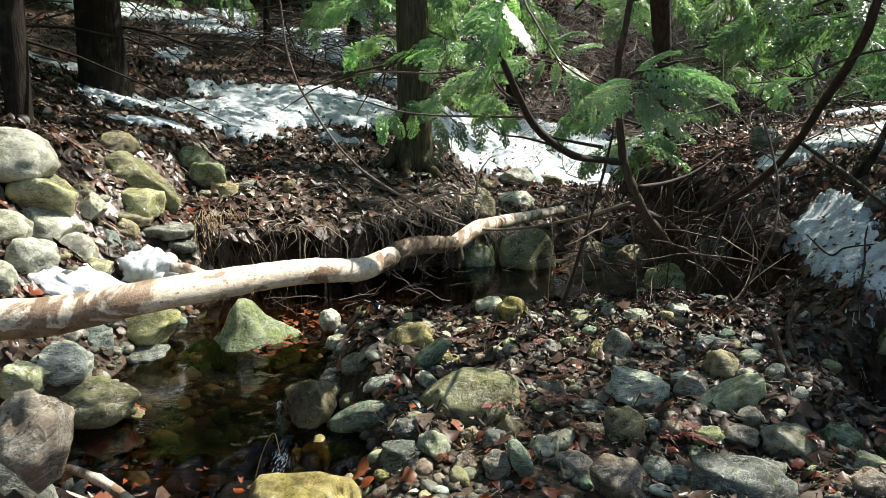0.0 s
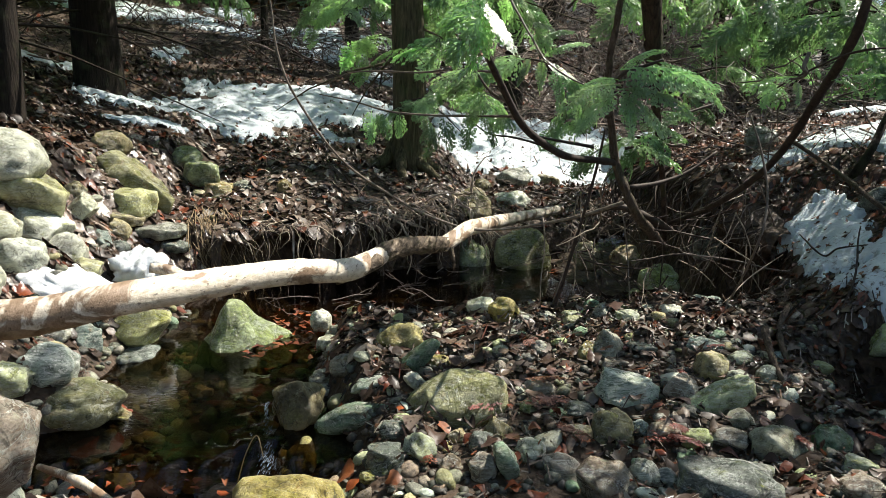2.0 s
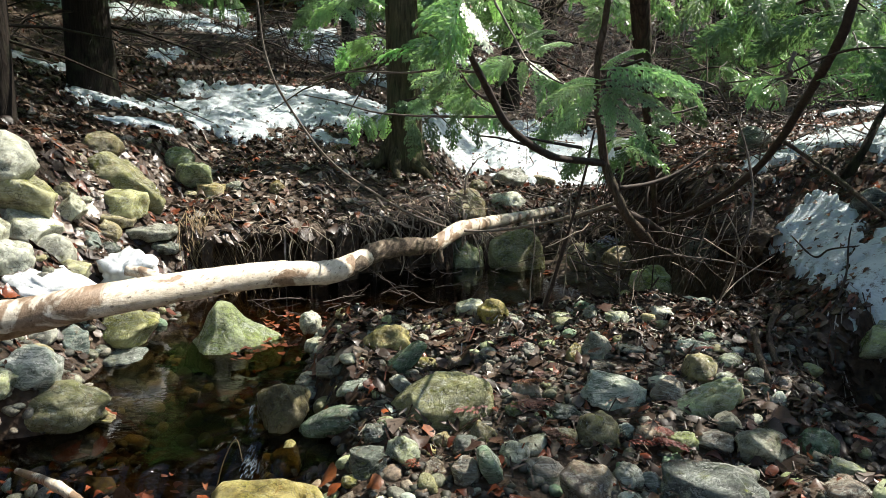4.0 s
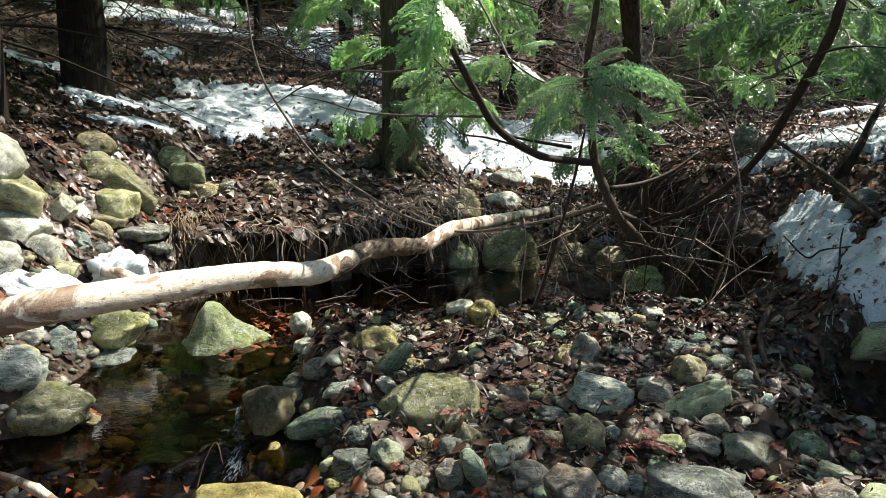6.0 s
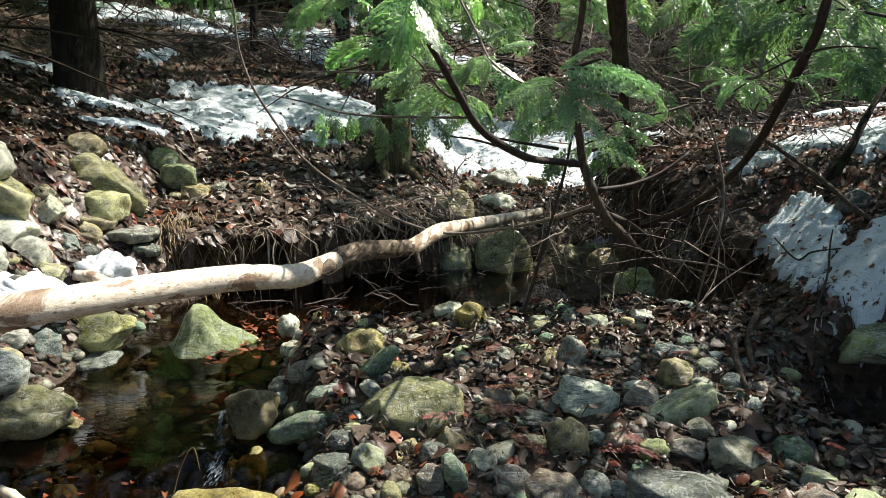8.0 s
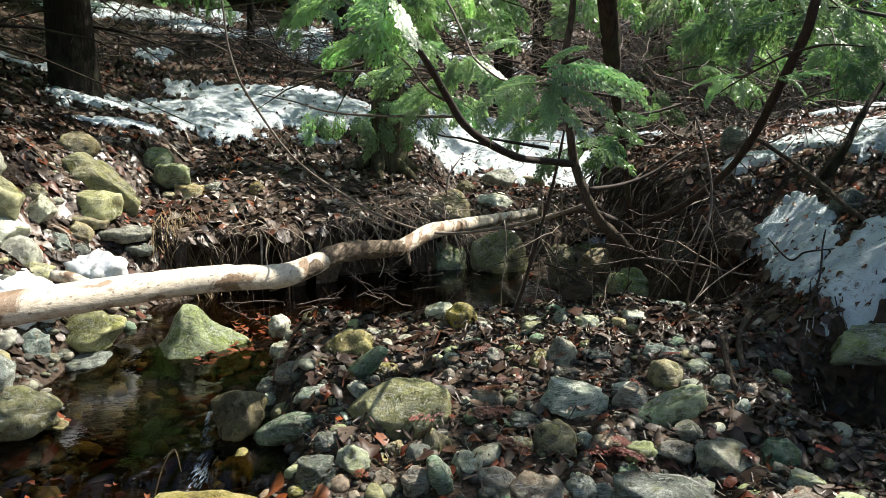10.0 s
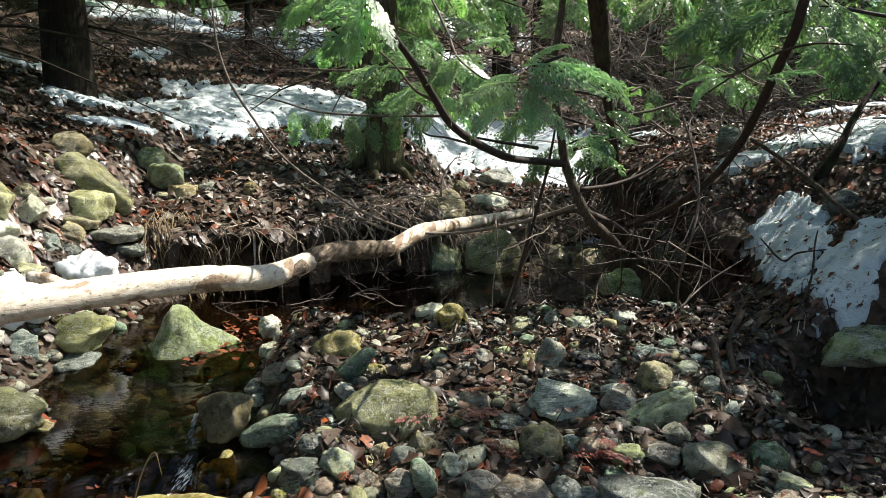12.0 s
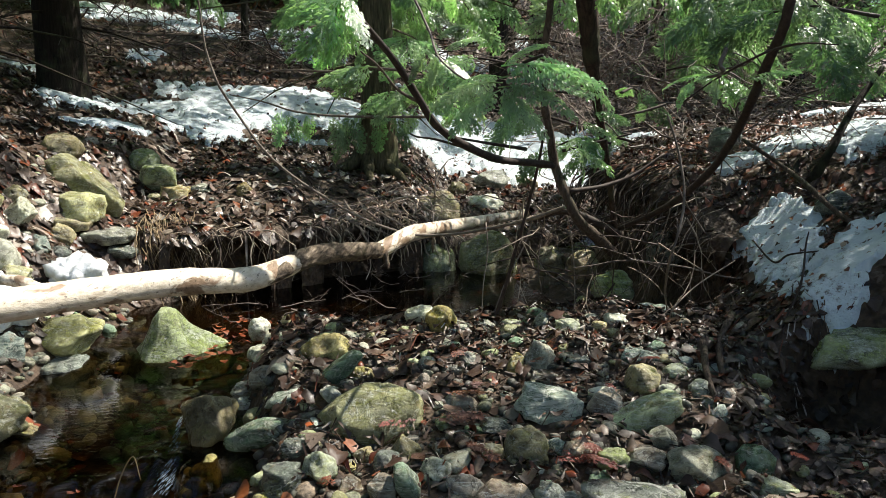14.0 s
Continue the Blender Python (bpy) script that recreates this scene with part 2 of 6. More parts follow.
SOIL = ground_material()
LITTER = leaf_material("leaf_litter", (0.0, (0.016, 0.010, 0.008)), (0.36, (0.046, 0.027, 0.019)), (0.58, (0.11, 0.067, 0.045)), (0.72, (0.21, 0.155, 0.118)), (0.82, (0.42, 0.37, 0.31)), (0.9, (0.56, 0.52, 0.46)), (0.93, (0.14, 0.04, 0.02)), (1.0, (0.24, 0.08, 0.03)), gloss=0.30)
BROAD_LEAF = leaf_material("broad_leaf", (0.0, (0.022, 0.014, 0.011)), (0.3, (0.054, 0.035, 0.024)), (0.5, (0.086, 0.043, 0.030)), (0.7, (0.122, 0.083, 0.061)), (0.85, (0.173, 0.144, 0.119)), (0.93, (0.122, 0.036, 0.019)), (1.0, (0.158, 0.058, 0.025)), gloss=0.36)
# Dark litter: damp near the water, elsewhere shade put into the colour.
DAMP_SHADED = leaf_material("damp_shaded_litter", (0.0, (0.018, 0.012, 0.008)), (0.4, (0.045, 0.026, 0.017)), (0.68, (0.085, 0.05, 0.032)), (0.84, (0.17, 0.13, 0.095)), (0.9, (0.13, 0.035, 0.018)), (1.0, (0.22, 0.06, 0.025)), gloss=0.26)
RED_LITTER = leaf_material("rusty_litter", (0.0, (0.035, 0.018, 0.011)), (0.3, (0.11, 0.045, 0.026)), (0.55, (0.21, 0.075, 0.04)), (0.75, (0.32, 0.13, 0.065)), (1.0, (0.45, 0.36, 0.28)), gloss=0.36)
WET_LEAF = leaf_material("sunken_leaf", (0.0, (0.07, 0.02, 0.009)), (0.4, (0.21, 0.045, 0.014)), (0.7, (0.32, 0.08, 0.022)), (1.0, (0.09, 0.05, 0.022)), gloss=0.4)
BARK = bark_material("cedar_bark", (0.009, 0.007, 0.005), (0.036, 0.026, 0.019))
MOSSY_BARK = bark_material("mossy_bark", (0.03, 0.026, 0.014), (0.15, 0.13, 0.075))
RED_BARK = bark_material("young_cedar_bark", (0.022, 0.014, 0.010), (0.10, 0.066, 0.046), 1.6)
# Paler bark, with sunlight on the sapling stem put into its colour.
PALE_BARK = bark_material("lit_sapling_bark", (0.05, 0.036, 0.026), (0.17, 0.13, 0.10), 2.0)
DRIFT = driftwood_material()
SNOW = snow_material()
CLEAN_SNOW = clean_snow_material()
# Lit and shaded copies of one cedar leaf; the shade is in the colour.
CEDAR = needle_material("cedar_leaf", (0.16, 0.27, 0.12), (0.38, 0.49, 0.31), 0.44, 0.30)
CEDAR_SHADED = needle_material("shaded_cedar_leaf", (0.08, 0.14, 0.07), (0.20, 0.29, 0.16), 0.45, 0.32)
DEAD_SPRAY = needle_material("dead_cedar_leaf", (0.10, 0.025, 0.012), (0.26, 0.07, 0.028), 0.25, 0.6)
WATER = water_material()
TWIG = plain_wood("dry_twig", (0.06, 0.045, 0.035), (0.22, 0.18, 0.15))
DARK_TWIG = plain_wood("wet_dark_twig", (0.018, 0.013, 0.010), (0.07, 0.05, 0.038))
ROOT = plain_wood("bare_root", (0.22, 0.16, 0.11), (0.55, 0.45, 0.35))
BRUSH = plain_wood("dry_brush", (0.11, 0.085, 0.065), (0.32, 0.26, 0.21))
GRASS = plain_wood("dead_grass", (0.13, 0.09, 0.05), (0.34, 0.25, 0.14))


# ---- the lie of the land ----
def ease(v, a, b):
    t = np.clip((np.asarray(v, float) - a) / (b - a), 0, 1)
    return t * t * (3 - 2 * t)


def ripple(x, y, size, seed):
    """Smooth, wandering unevenness of about -1 to 1."""
    k = 6.283 / size
    return (np.sin(k * x + 1.3 * np.sin(0.7 * k * y + seed) + 2.1 * seed)
            + np.sin(0.83 * k * y + 1.1 * np.sin(0.9 * k * x + 1.7 * seed) + seed)
            + 0.6 * np.sin(1.9 * k * (0.6 * x + 0.8 * y) + 3.3 * seed)) / 2.6


def blend_max(a, b, k):
    """The higher of two surfaces, with a rounded crease k metres wide."""
    h = np.clip(0.5 + 0.5 * (a - b) / k, 0, 1)
    return b + (a - b) * h + k * h * (1 - h)


def ground_height(x, y):
    x, y = np.asarray(x, float), np.asarray(y, float)
    wander = 0.05 * ripple(x, y, 0.9, 1.0)
    # gravel bar and the two pools
    bar = -0.035 + 0.145 * ease(y, 1.45, 2.65) + 0.06 * np.clip((x - 0.2) / 0.9, 0, 1.2)
    dry = ease(x + 0.25 * (y - 2.2) + wander, -0.42, -0.16) * (1 - ease(y - 0.3 * np.clip(x - 0.5, 0, 0.7) + wander, 2.82, 3.12))
    floor = -0.13 + (bar + 0.13) * dry + 0.025 * ripple(x, y, 0.4, 2.0)
    floor = floor + 0.10 * ease(y, 0.9, 0.2)
    # left bank, stony and steep by the water
    d1 = -1.08 - x + wander - 0.16 * ease(y, 3.1, 3.5) * ease(y, 3.75, 3.5) + 0.13 * ease(y, 3.9, 4.3) - 0.2 * ease(y, 2.2, 2.5) * ease(y, 3.4, 3.0) - 0.34 * ease(y, 2.12, 1.92) * ease(y, 1.2, 1.5)
    left = 0.93 * np.clip(d1, -0.3, 0.72) + 0.36 * np.clip(d1 - 0.72, 0, 3) + 0.02 + 0.05 * np.clip(d1 - 3.72, 0, 99)
    # far bank, undercut along the pool, then a flat shelf and the hillside
    edge = 4.46 + 0.6 * x
    d2 = (y - edge) * 0.857 + wander
    lip = 0.12 + 0.19 * ease(x, 0.35, -0.05)
    back = -0.15 + (0.15 + lip) * ease(d2, 0.0, 0.10) + 0.30 * np.clip(d2 - 0.1, 0, 0.6) + 0.35 * np.clip(d2 - 1.25, 0, 22) + 0.03 * np.clip(d2 - 25, 0, 200)
    # right bank
    xr = 1.08 - 0.16 * ease(y, 2.5, 3.4) - 0.08 * ease(y, 3.4, 4.2) + 0.45 * ease(y, 4.4, 6.2) + 0.3 * ease(y, 2.3, 2.1)
    d3 = x - xr + wander
    slope = 0.08 + 0.62 * np.clip(d3, -0.5, 1.0) + 0.2 * np.clip(d3 - 1.0, 0, 12)
    steep = 0.02 + 0.3 * np.clip(d3, -0.5, 0) + 0.60 * ease(d3, 0.30, 0.47) + 0.25 * np.clip(d3 - 0.44, 0, 1.0) + 0.14 * np.clip(d3 - 1.44, 0, 12)
    right = slope + (steep - slope) * ease(y, 2.85, 3.45)
    # the bank by the camera, on which the brown boulder lies
    near = 0.42 - 0.55 * np.clip(np.hypot((x + 0.75) * 0.9, y - 0.62) - 0.15, 0, 2)
    h = blend_max(floor, left, 0.08)
    h = blend_max(h, back, 0.05)
    h = blend_max(h, right, 0.08)
    h = blend_max(h, near, 0.06)
    rough = 0.012 * ripple(x, y, 0.23, 4.0) + 0.03 * ripple(x, y, 1.7, 6.0) * ease(y, 4.2, 6.0)
    hollow = 0.24 * np.exp(-(((x - 1.47) / 0.25) ** 2 + ((y - 2.08) / 0.2) ** 2) ** 2)
    pit = 0.26 * np.exp(-(((x - 1.2) / 0.2) ** 2 + ((y - 3.0) / 0.18) ** 2) ** 2)
    mound = 0.19 * np.exp(-((x + 1.42) / 0.19) ** 2 - ((y - 2.81) / 0.11) ** 2)
    crumble = (0.035 * ripple(x, y, 0.17, 7.0) + 0.025 * ripple(x, y, 0.07, 8.0)) * np.exp(-((d3 - 0.38) / 0.14) ** 2) * ease(y, 2.9, 3.3)
    rise = crumble + 0.12 * ease(y, 4.3, 5.2) * ease(x, 0.2, -1.2)
    return h + rough - hollow - pit + mound + rise
# ---- end of the land ----


# ---- shapes ----
rng = np.random.default_rng(7)


class Geo:
    """Vertices and faces gathered for one mesh."""

    def __init__(self):
        self.verts, self.faces, self.count = [], [], 0

    def add(self, verts, faces):
        verts = np.asarray(verts, float)
        self.verts.append(verts)
        self.faces += [tuple(int(i) + self.count for i in f) for f in faces]
        self.count += len(verts)
        return self

    def tube(self, points, radii, sides=8, knobble=0.0, cap=True):
        p = np.asarray(points, float)
        r = np.interp(np.linspace(0, 1, len(p)), np.linspace(0, 1, len(radii)), radii)
        tang = np.gradient(p, axis=0)
        tang /= np.linalg.norm(tang, axis=1)[:, None] + 1e-9
        side = np.cross(tang, (0.31, 0.17, 0.94))
        side /= np.linalg.norm(side, axis=1)[:, None] + 1e-9
        over = np.cross(tang, side)
        a = np.linspace(0, 2 * np.pi, sides, endpoint=False)
        bumps = 1 + knobble * rng.normal(size=(len(p), sides)) * 0.5 + knobble * np.repeat(rng.normal(size=(len(p), 1)), sides, 1)
        rings = p[:, None] + (r[:, None] * bumps)[..., None] * (np.cos(a)[None, :, None] * side[:, None] + np.sin(a)[None, :, None] * over[:, None])
        faces = [(i * sides + j, i * sides + (j + 1) % sides, (i + 1) * sides + (j + 1) % sides, (i + 1) * sides + j) for i in range(len(p) - 1) for j in range(sides)]
        if cap:
            faces += [tuple(range(sides))[::-1], tuple((len(p) - 1) * sides + j for j in range(sides))]
        return self.add(rings.reshape(-1, 3), faces)

    def mesh(self, name, smooth=True):
        me = bpy.data.meshes.new(name)
        me.from_pydata(np.concatenate(self.verts).tolist(), [], self.faces)
        me.polygons.foreach_set("use_smooth", [smooth] * len(me.polygons))
        me.update()
        return me


def glide(points, per=6):
    """A smooth line through a few points."""
    p = np.asarray(points, float)
    q = np.vstack([2 * p[0] - p[1], p, 2 * p[-1] - p[-2]])
    out = []
    for i in range(1, len(q) - 2):
        t = np.linspace(0, 1, per, endpoint=False)[:, None]
        a, b, c, d = q[i - 1], q[i], q[i + 1], q[i + 2]
        out.append(0.5 * (2 * b + (c - a) * t + (2 * a - 5 * b + 4 * c - d) * t**2 + (3 * b - a - 3 * c + d) * t**3))
    return np.vstack(out + [p[-1:]])


def part(name, shape, material, parent=None, label=""):
    """Links a shape (Geo or mesh) as one object, under a thing or a part."""
    me = shape.mesh(name) if isinstance(shape, Geo) else shape
    if not me.materials:
        me.materials.append(material)
    ob = new(name, me)
    if parent is not None:
        ob.parent = parent
    return tagged(ob, label) if label else ob


def thing(name, label, category, at=(0, 0, 0), group="", kind=""):
    ob = new(name)
    ob.location = at
    ob.empty_display_size = 0.05
    return tagged(ob, label, category, group, kind)


def ball(level):
    bm = bmesh.new()
    bmesh.ops.create_icosphere(bm, subdivisions=level, radius=1)
    v = np.array([w.co[:] for w in bm.verts])
    f = [tuple(w.index for w in face.verts) for face in bm.faces]
    bm.free()
    return v, f


BALL = {k: ball(k) for k in (1, 2, 4)}


def lumps(v, size, seed):
    s = np.array([noise.noise(Vector(p * size) + Vector((seed * 3.1, seed * 1.7, seed))) for p in v])
    return s[:, None]


def stone_shape(kind, seed, level):
    """A weathered stone that fills a box of one metre: a ball cut by planes, dented and worn."""
    g = np.random.default_rng(seed)
    v, f = BALL[level]
    v = v.copy()
    cuts, low, high = {"round": (5, 0.80, 0.95), "loaf": (7, 0.66, 0.9), "slab": (9, 0.5, 0.85), "block": (11, 0.5, 0.8), "lump": (6, 0.7, 0.9), "peak": (4, 0.7, 0.9)}[kind]
    planes = [(g.normal(size=3), g.uniform(low, high)) for _ in range(cuts)]
    if kind == "slab":
        planes += [((0.1, -0.1, 1), 0.45), ((-0.1, 0.15, -1), 0.45)]
    if kind == "loaf":
        planes += [((0.15, -0.75, 0.65), 0.66)]
    if kind == "peak":
        planes += [((-0.8, -0.25, 0.5), 0.40), ((0.42, -0.35, 0.8), 0.34), ((-0.1, -0.8, 0.5), 0.46), ((0.7, -0.6, 0.3), 0.6), ((0.4, 0.6, 0.6), 0.42), ((-0.5, 0.6, 0.6), 0.45), ((0, 0, -1), 0.45)]
    for n, c in planes:
        n = np.asarray(n, float) / np.linalg.norm(n)
        over = np.clip(v @ n - c, 0, None)
        v -= (over * 0.92)[:, None] * n
    v += v * lumps(v, 1.3, seed) * (0.26 if kind in ("lump", "peak") else 0.15)
    if level > 2:
        v += v * (lumps(v, 2.4, seed + 5) * (0.16 if kind == "peak" else 0.12) + lumps(v, 7.5, seed + 9) * 0.05)
    v -= (v.min(0) + v.max(0)) / 2
    v /= (v.max(0) - v.min(0))
    return Geo().add(v, f)


SHAPES = {}


def stone_mesh(kind, material_name, variant, level):
    key = (kind, material_name, variant, level)
    if key not in SHAPES:
        seed = 11 * variant + 101 * ["round", "loaf", "slab", "block", "lump", "peak"].index(kind) + 3
        me = stone_shape(kind, seed, level).mesh("stone")
        me.materials.append(STONE[material_name])
        SHAPES[key] = me
    return SHAPES[key]


stone_count = 0


def stone(colour, shape, at, size, roll=0.0, yaw=0.0, where="lying in the creek bed"):
    """One stone: its middle, its width, depth and height, and its lean."""
    global stone_count
    stone_count += 1
    big = max(size) > 0.2
    me = stone_mesh(shape, colour, stone_count % 4, 4)
    ob = new("boulder" if big else "stone", me)
    ob.matrix_world = pose(*at, 0, -roll, yaw + 12 * math.sin(stone_count * 2.4)) @ Matrix.Diagonal((*size, 1))
    return tagged(ob, STONE_WORDS[colour] + " " + where, "boulder" if big else "stone", "stones of the creek")


def spray_shape(seed, fine=True, plume=False):
    """A flat cedar frond one metre long: alternate side shoots off an arched midrib, each fringed with scaly fingers."""
    g = np.random.default_rng(seed)
    geo = Geo()
    arch, sway = g.uniform(0.25, 0.55), g.uniform(-0.12, 0.12)

    def rib(s):
        return np.array([s, sway * s * (1 - s) * 2, arch * (s - s * s)])

    def finger(base, way, long, wide):
        across = np.cross(way, (0, 0, 1.0))
        across /= np.linalg.norm(across) + 1e-9
        across[2] += 0.3 * g.normal()
        sag = np.array((0, 0, -0.22 * long))
        mid = base + way * long * 0.55 - sag * 0.2
        geo.add([base, mid + across * wide, base + way * long + sag, mid - across * wide], [(0, 1, 2, 3)])

    def shoot(line, ways, long, gap):
        """Fingers down both sides of one shoot, shorter to its tip."""
        count = max(2, int(long / gap))
        for k in range(count):
            u = (k + g.uniform(0.2, 0.8)) / count
            i = min(int(u * (len(line) - 1)), len(line) - 2)
            at = line[i] + (line[i + 1] - line[i]) * (u * (len(line) - 1) - i)
            yaw = math.atan2(ways[i][1], ways[i][0])
            for side in (-1, 1):
                a = yaw + side * radians(g.uniform(26, 42) * (1 - 0.3 * u))
                size = (0.19 - 0.09 * u) * g.uniform(0.75, 1.2) * (0.5 if plume else 1)
                w = np.array((math.cos(a), math.sin(a), g.uniform(-0.3, 0.0)))
                finger(at, w, size, 0.019 if plume else 0.023)
                if fine and not plume:
                    for k2, turn in ((0.35, side * 0.55), (0.5, -side * 0.5)):
                        finger(at + w * size * k2, np.array((math.cos(a + turn), math.sin(a + turn), -0.12)), size * 0.5, 0.016)

    count = 26 if plume else 11
    for s0, side in [(0.08 + 0.86 * i / (count - 1), 1 if i % 2 else -1) for i in range(count)]:
        long = 0.48 * (1 - s0) ** 0.6 * min(1, 0.5 + 2.5 * s0) * g.uniform(0.8, 1.15) + 0.04
        long *= 0.5 if plume else 1
        a = side * radians(g.uniform(42, 56) * (1 - 0.3 * s0))
        u = np.linspace(0, 1, 5)[:, None]
        line = rib(s0) + u * long * np.array((math.cos(a), math.sin(a), 0.05)) + u * u * long * np.array((0.18, 0, -g.uniform(0.15, 0.4)))
        ways = np.gradient(line, axis=0)
        if fine:
            geo.tube(line, [0.006, 0.003], 3, cap=False)
        shoot(line, ways, long, 0.045 if plume else 0.08 if fine else 0.11)
    line = np.array([rib(s) for s in np.linspace(0, 1, 9)])
    geo.tube(line, [0.010, 0.004], 3, cap=False)
    if not plume:
        shoot(line[3:], np.gradient(line[3:], axis=0), 0.6, 0.05 if fine else 0.12)
    finger(line[-1], line[-1] - line[-2], 0.7, 0.012)
    return geo


SPRAYS = {}


def spray_mesh(material, variant, fine=True, plume=False):
    key = (material.name, variant, fine, plume)
    if key not in SPRAYS:
        me = spray_shape(40 + variant, fine, plume).mesh("foliage_spray", False)
        me.materials.append(material)
        SPRAYS[key] = me
    return SPRAYS[key]


spray_count = 0


def spray(parent, base, tip, material, wide=1.0, twist=0.0, fine=True, face=None, plume=False, flat=1.0):
    """A cedar spray under a branch, from its base to its tip."""
    global spray_count
    spray_count += 1
    b, t = Vector(base), Vector(tip)
    x = (t - b)
    long = x.length
    x.normalize()
    up = Vector(face) if face is not None else Vector((0.25 + 0.45 * math.sin(spray_count * 1.7), -0.75, 0.75 + 0.3 * math.sin(spray_count * 2.9)))
    y = up.cross(x)
    if y.length < 0.1:
        y = Vector((0, -1, 0.3)).cross(x)
    y.normalize()
    z = x.cross(y)
    turn = Matrix((x, y, z)).transposed().to_4x4()
    ob = new("foliage_spray", spray_mesh(material, spray_count % 6, fine, plume))
    ob.parent = parent
    ob.matrix_world = Matrix.Translation(b) @ turn @ pose(0, 0, 0, twist) @ Matrix.Diagonal((long, long * wide, long * flat, 1))
    return ob


def bough(parent, line, radii, material, sprays, size, bark=DARK_TWIG, fine=True, start=0.25, hang=0.45, seed=1, name="branch"):
    """A branch with cedar sprays off both sides and at its end."""
    g = np.random.default_rng(seed)
    p = glide(line, 6)
    br = part(name, Geo().tube(p, radii, 6, 0.06), bark, parent)
    for i in range(sprays):
        s = start + (1 - start) * (i + 0.5) / sprays
        k = s * (len(p) - 1)
        at = p[int(k)] + (p[min(int(k) + 1, len(p) - 1)] - p[int(k)]) * (k % 1)
        way = p[min(int(k) + 1, len(p) - 1)] - p[max(int(k) - 1, 0)]
        way /= np.linalg.norm(way) + 1e-9
        off = np.cross(way, (0, 0, 1.0)) * (1 if i % 2 else -1)
        go = way * g.uniform(0.3, 0.9) + off * g.uniform(0.4, 1.0) + np.array((0, 0, -hang * g.uniform(0.5, 1.5)))
        go /= np.linalg.norm(go)
        spray(br, at, at + go * size * g.uniform(0.65, 1.25), material, g.uniform(0.8, 1.1), g.uniform(-25, 25), fine)
    return br


# ---- the ground ----
def steps(fine_from, fine_to, step, low, high, grow=1.12):
    mid = list(np.arange(fine_from, fine_to, step))
    up, d = [fine_to], step
    while up[-1] < high:
        d *= grow
        up.append(up[-1] + d)
    down, d = [], step
    last = fine_from
    while last > low:
        d *= grow
        last -= d
        down.append(last)
    return np.array(down[::-1] + mid + up)


def ground():
    xs, ys = steps(-2.3, 2.2, 0.024, -90, 90), steps(0.6, 5.4, 0.024, -90, 140)
    gx, gy = np.meshgrid(xs, ys)
    gz = ground_height(gx, gy)
    n, m = len(xs), len(ys)
    i = np.arange(n - 1)[None] + n * np.arange(m - 1)[:, None]
    faces = np.stack([i, i + 1, i + n + 1, i + n], -1).reshape(-1, 4)
    geo = Geo().add(np.stack([gx, gy, gz], -1).reshape(-1, 3), faces)
    return tagged(part("ground", geo, SOIL), "dark forest soil with leaf litter and a stony creek bed", "ground", kind="structure")


ground()


def water():
    """Two pools joined by a short riffle, with a little fall below the lower one."""
    n, m = 200, 330
    xs, ys = np.linspace(-1.5, 1.5, n), np.linspace(0.9, 5.9, m)
    gx, gy = np.meshgrid(xs, ys)
    gz = -0.012 - 0.035 * ease(gy + 0.15 * gx, 2.75, 2.45) - 0.065 * ease(gy - 0.13 * np.exp(-(((gx + 0.47) / 0.09) ** 2)) + 0.03 * np.sin(gx * 60), 1.86, 1.77) + 0.25 * ease(gy, 4.9, 6.0)
    for x, y, r, high in ((-0.47, 1.95, 0.10, 0.03), (-0.52, 2.18, 0.07, 0.012), (-0.56, 2.62, 0.14, 0.006), (-0.1, 1.62, 0.2, 0.006), (-0.4, 3.1, 0.3, 0.0015)):
        near = np.exp(-((gx - x) ** 2 + (gy - y) ** 2) / r**2)
        for a, b2 in zip(*np.nonzero(near > 0.02)):
            p = Vector((gx[a, b2], gy[a, b2], 0))
            gz[a, b2] += high * near[a, b2] * (noise.noise(p * 22) + 0.6 * noise.noise(p * 51))
    i = np.arange(n - 1)[None] + n * np.arange(m - 1)[:, None]
    geo = Geo().add(np.stack([gx, gy, gz], -1).reshape(-1, 3), np.stack([i, i + 1, i + n + 1, i + n], -1).reshape(-1, 4))
    return tagged(part("water", geo, WATER), "clear brown creek water, still and dark between stones", "water", kind="structure")


water()

def splashes():
    """Pale beads standing for sky glints where water slips down between the stones."""
    g = np.random.default_rng(41)
    v0, f0 = BALL[1]
    geo = Geo()
    for a, b, wide, count in (((-0.535, 2.273, -0.045), (-0.456, 1.965, -0.06), 0.006, 90), ((-0.52, 2.031, -0.055), (-0.494, 1.95, -0.07), 0.012, 45), ((-0.471, 1.957, -0.07), (-0.41, 1.887, -0.1), 0.022, 120)):
        for _ in range(count):
            s = g.random()
            at = np.array(a) * (1 - s) + np.array(b) * s + (g.normal() * wide * (0.4 + 0.8 * s), g.normal() * 0.012, 0.004 + 0.006 * g.random())
            geo.add(v0 * (g.uniform(0.0004, 0.0011), g.uniform(0.006, 0.018), g.uniform(0.0004, 0.001)) + at, f0)
    n = Nodes("glint_beads", 0.12, 0.8)
    n.bsdf.inputs["Base Color"].default_value = (0.42, 0.50, 0.58, 1)
    n.bsdf.inputs["Transmission Weight"].default_value = 0.4
    n.bsdf.inputs["IOR"].default_value = 1.33
    return tagged(part("splashes", geo, n.mat), "fine bright beads standing in for sky glints on water running between the stones", "water", kind="stuff")


splashes()

SNOWS = []


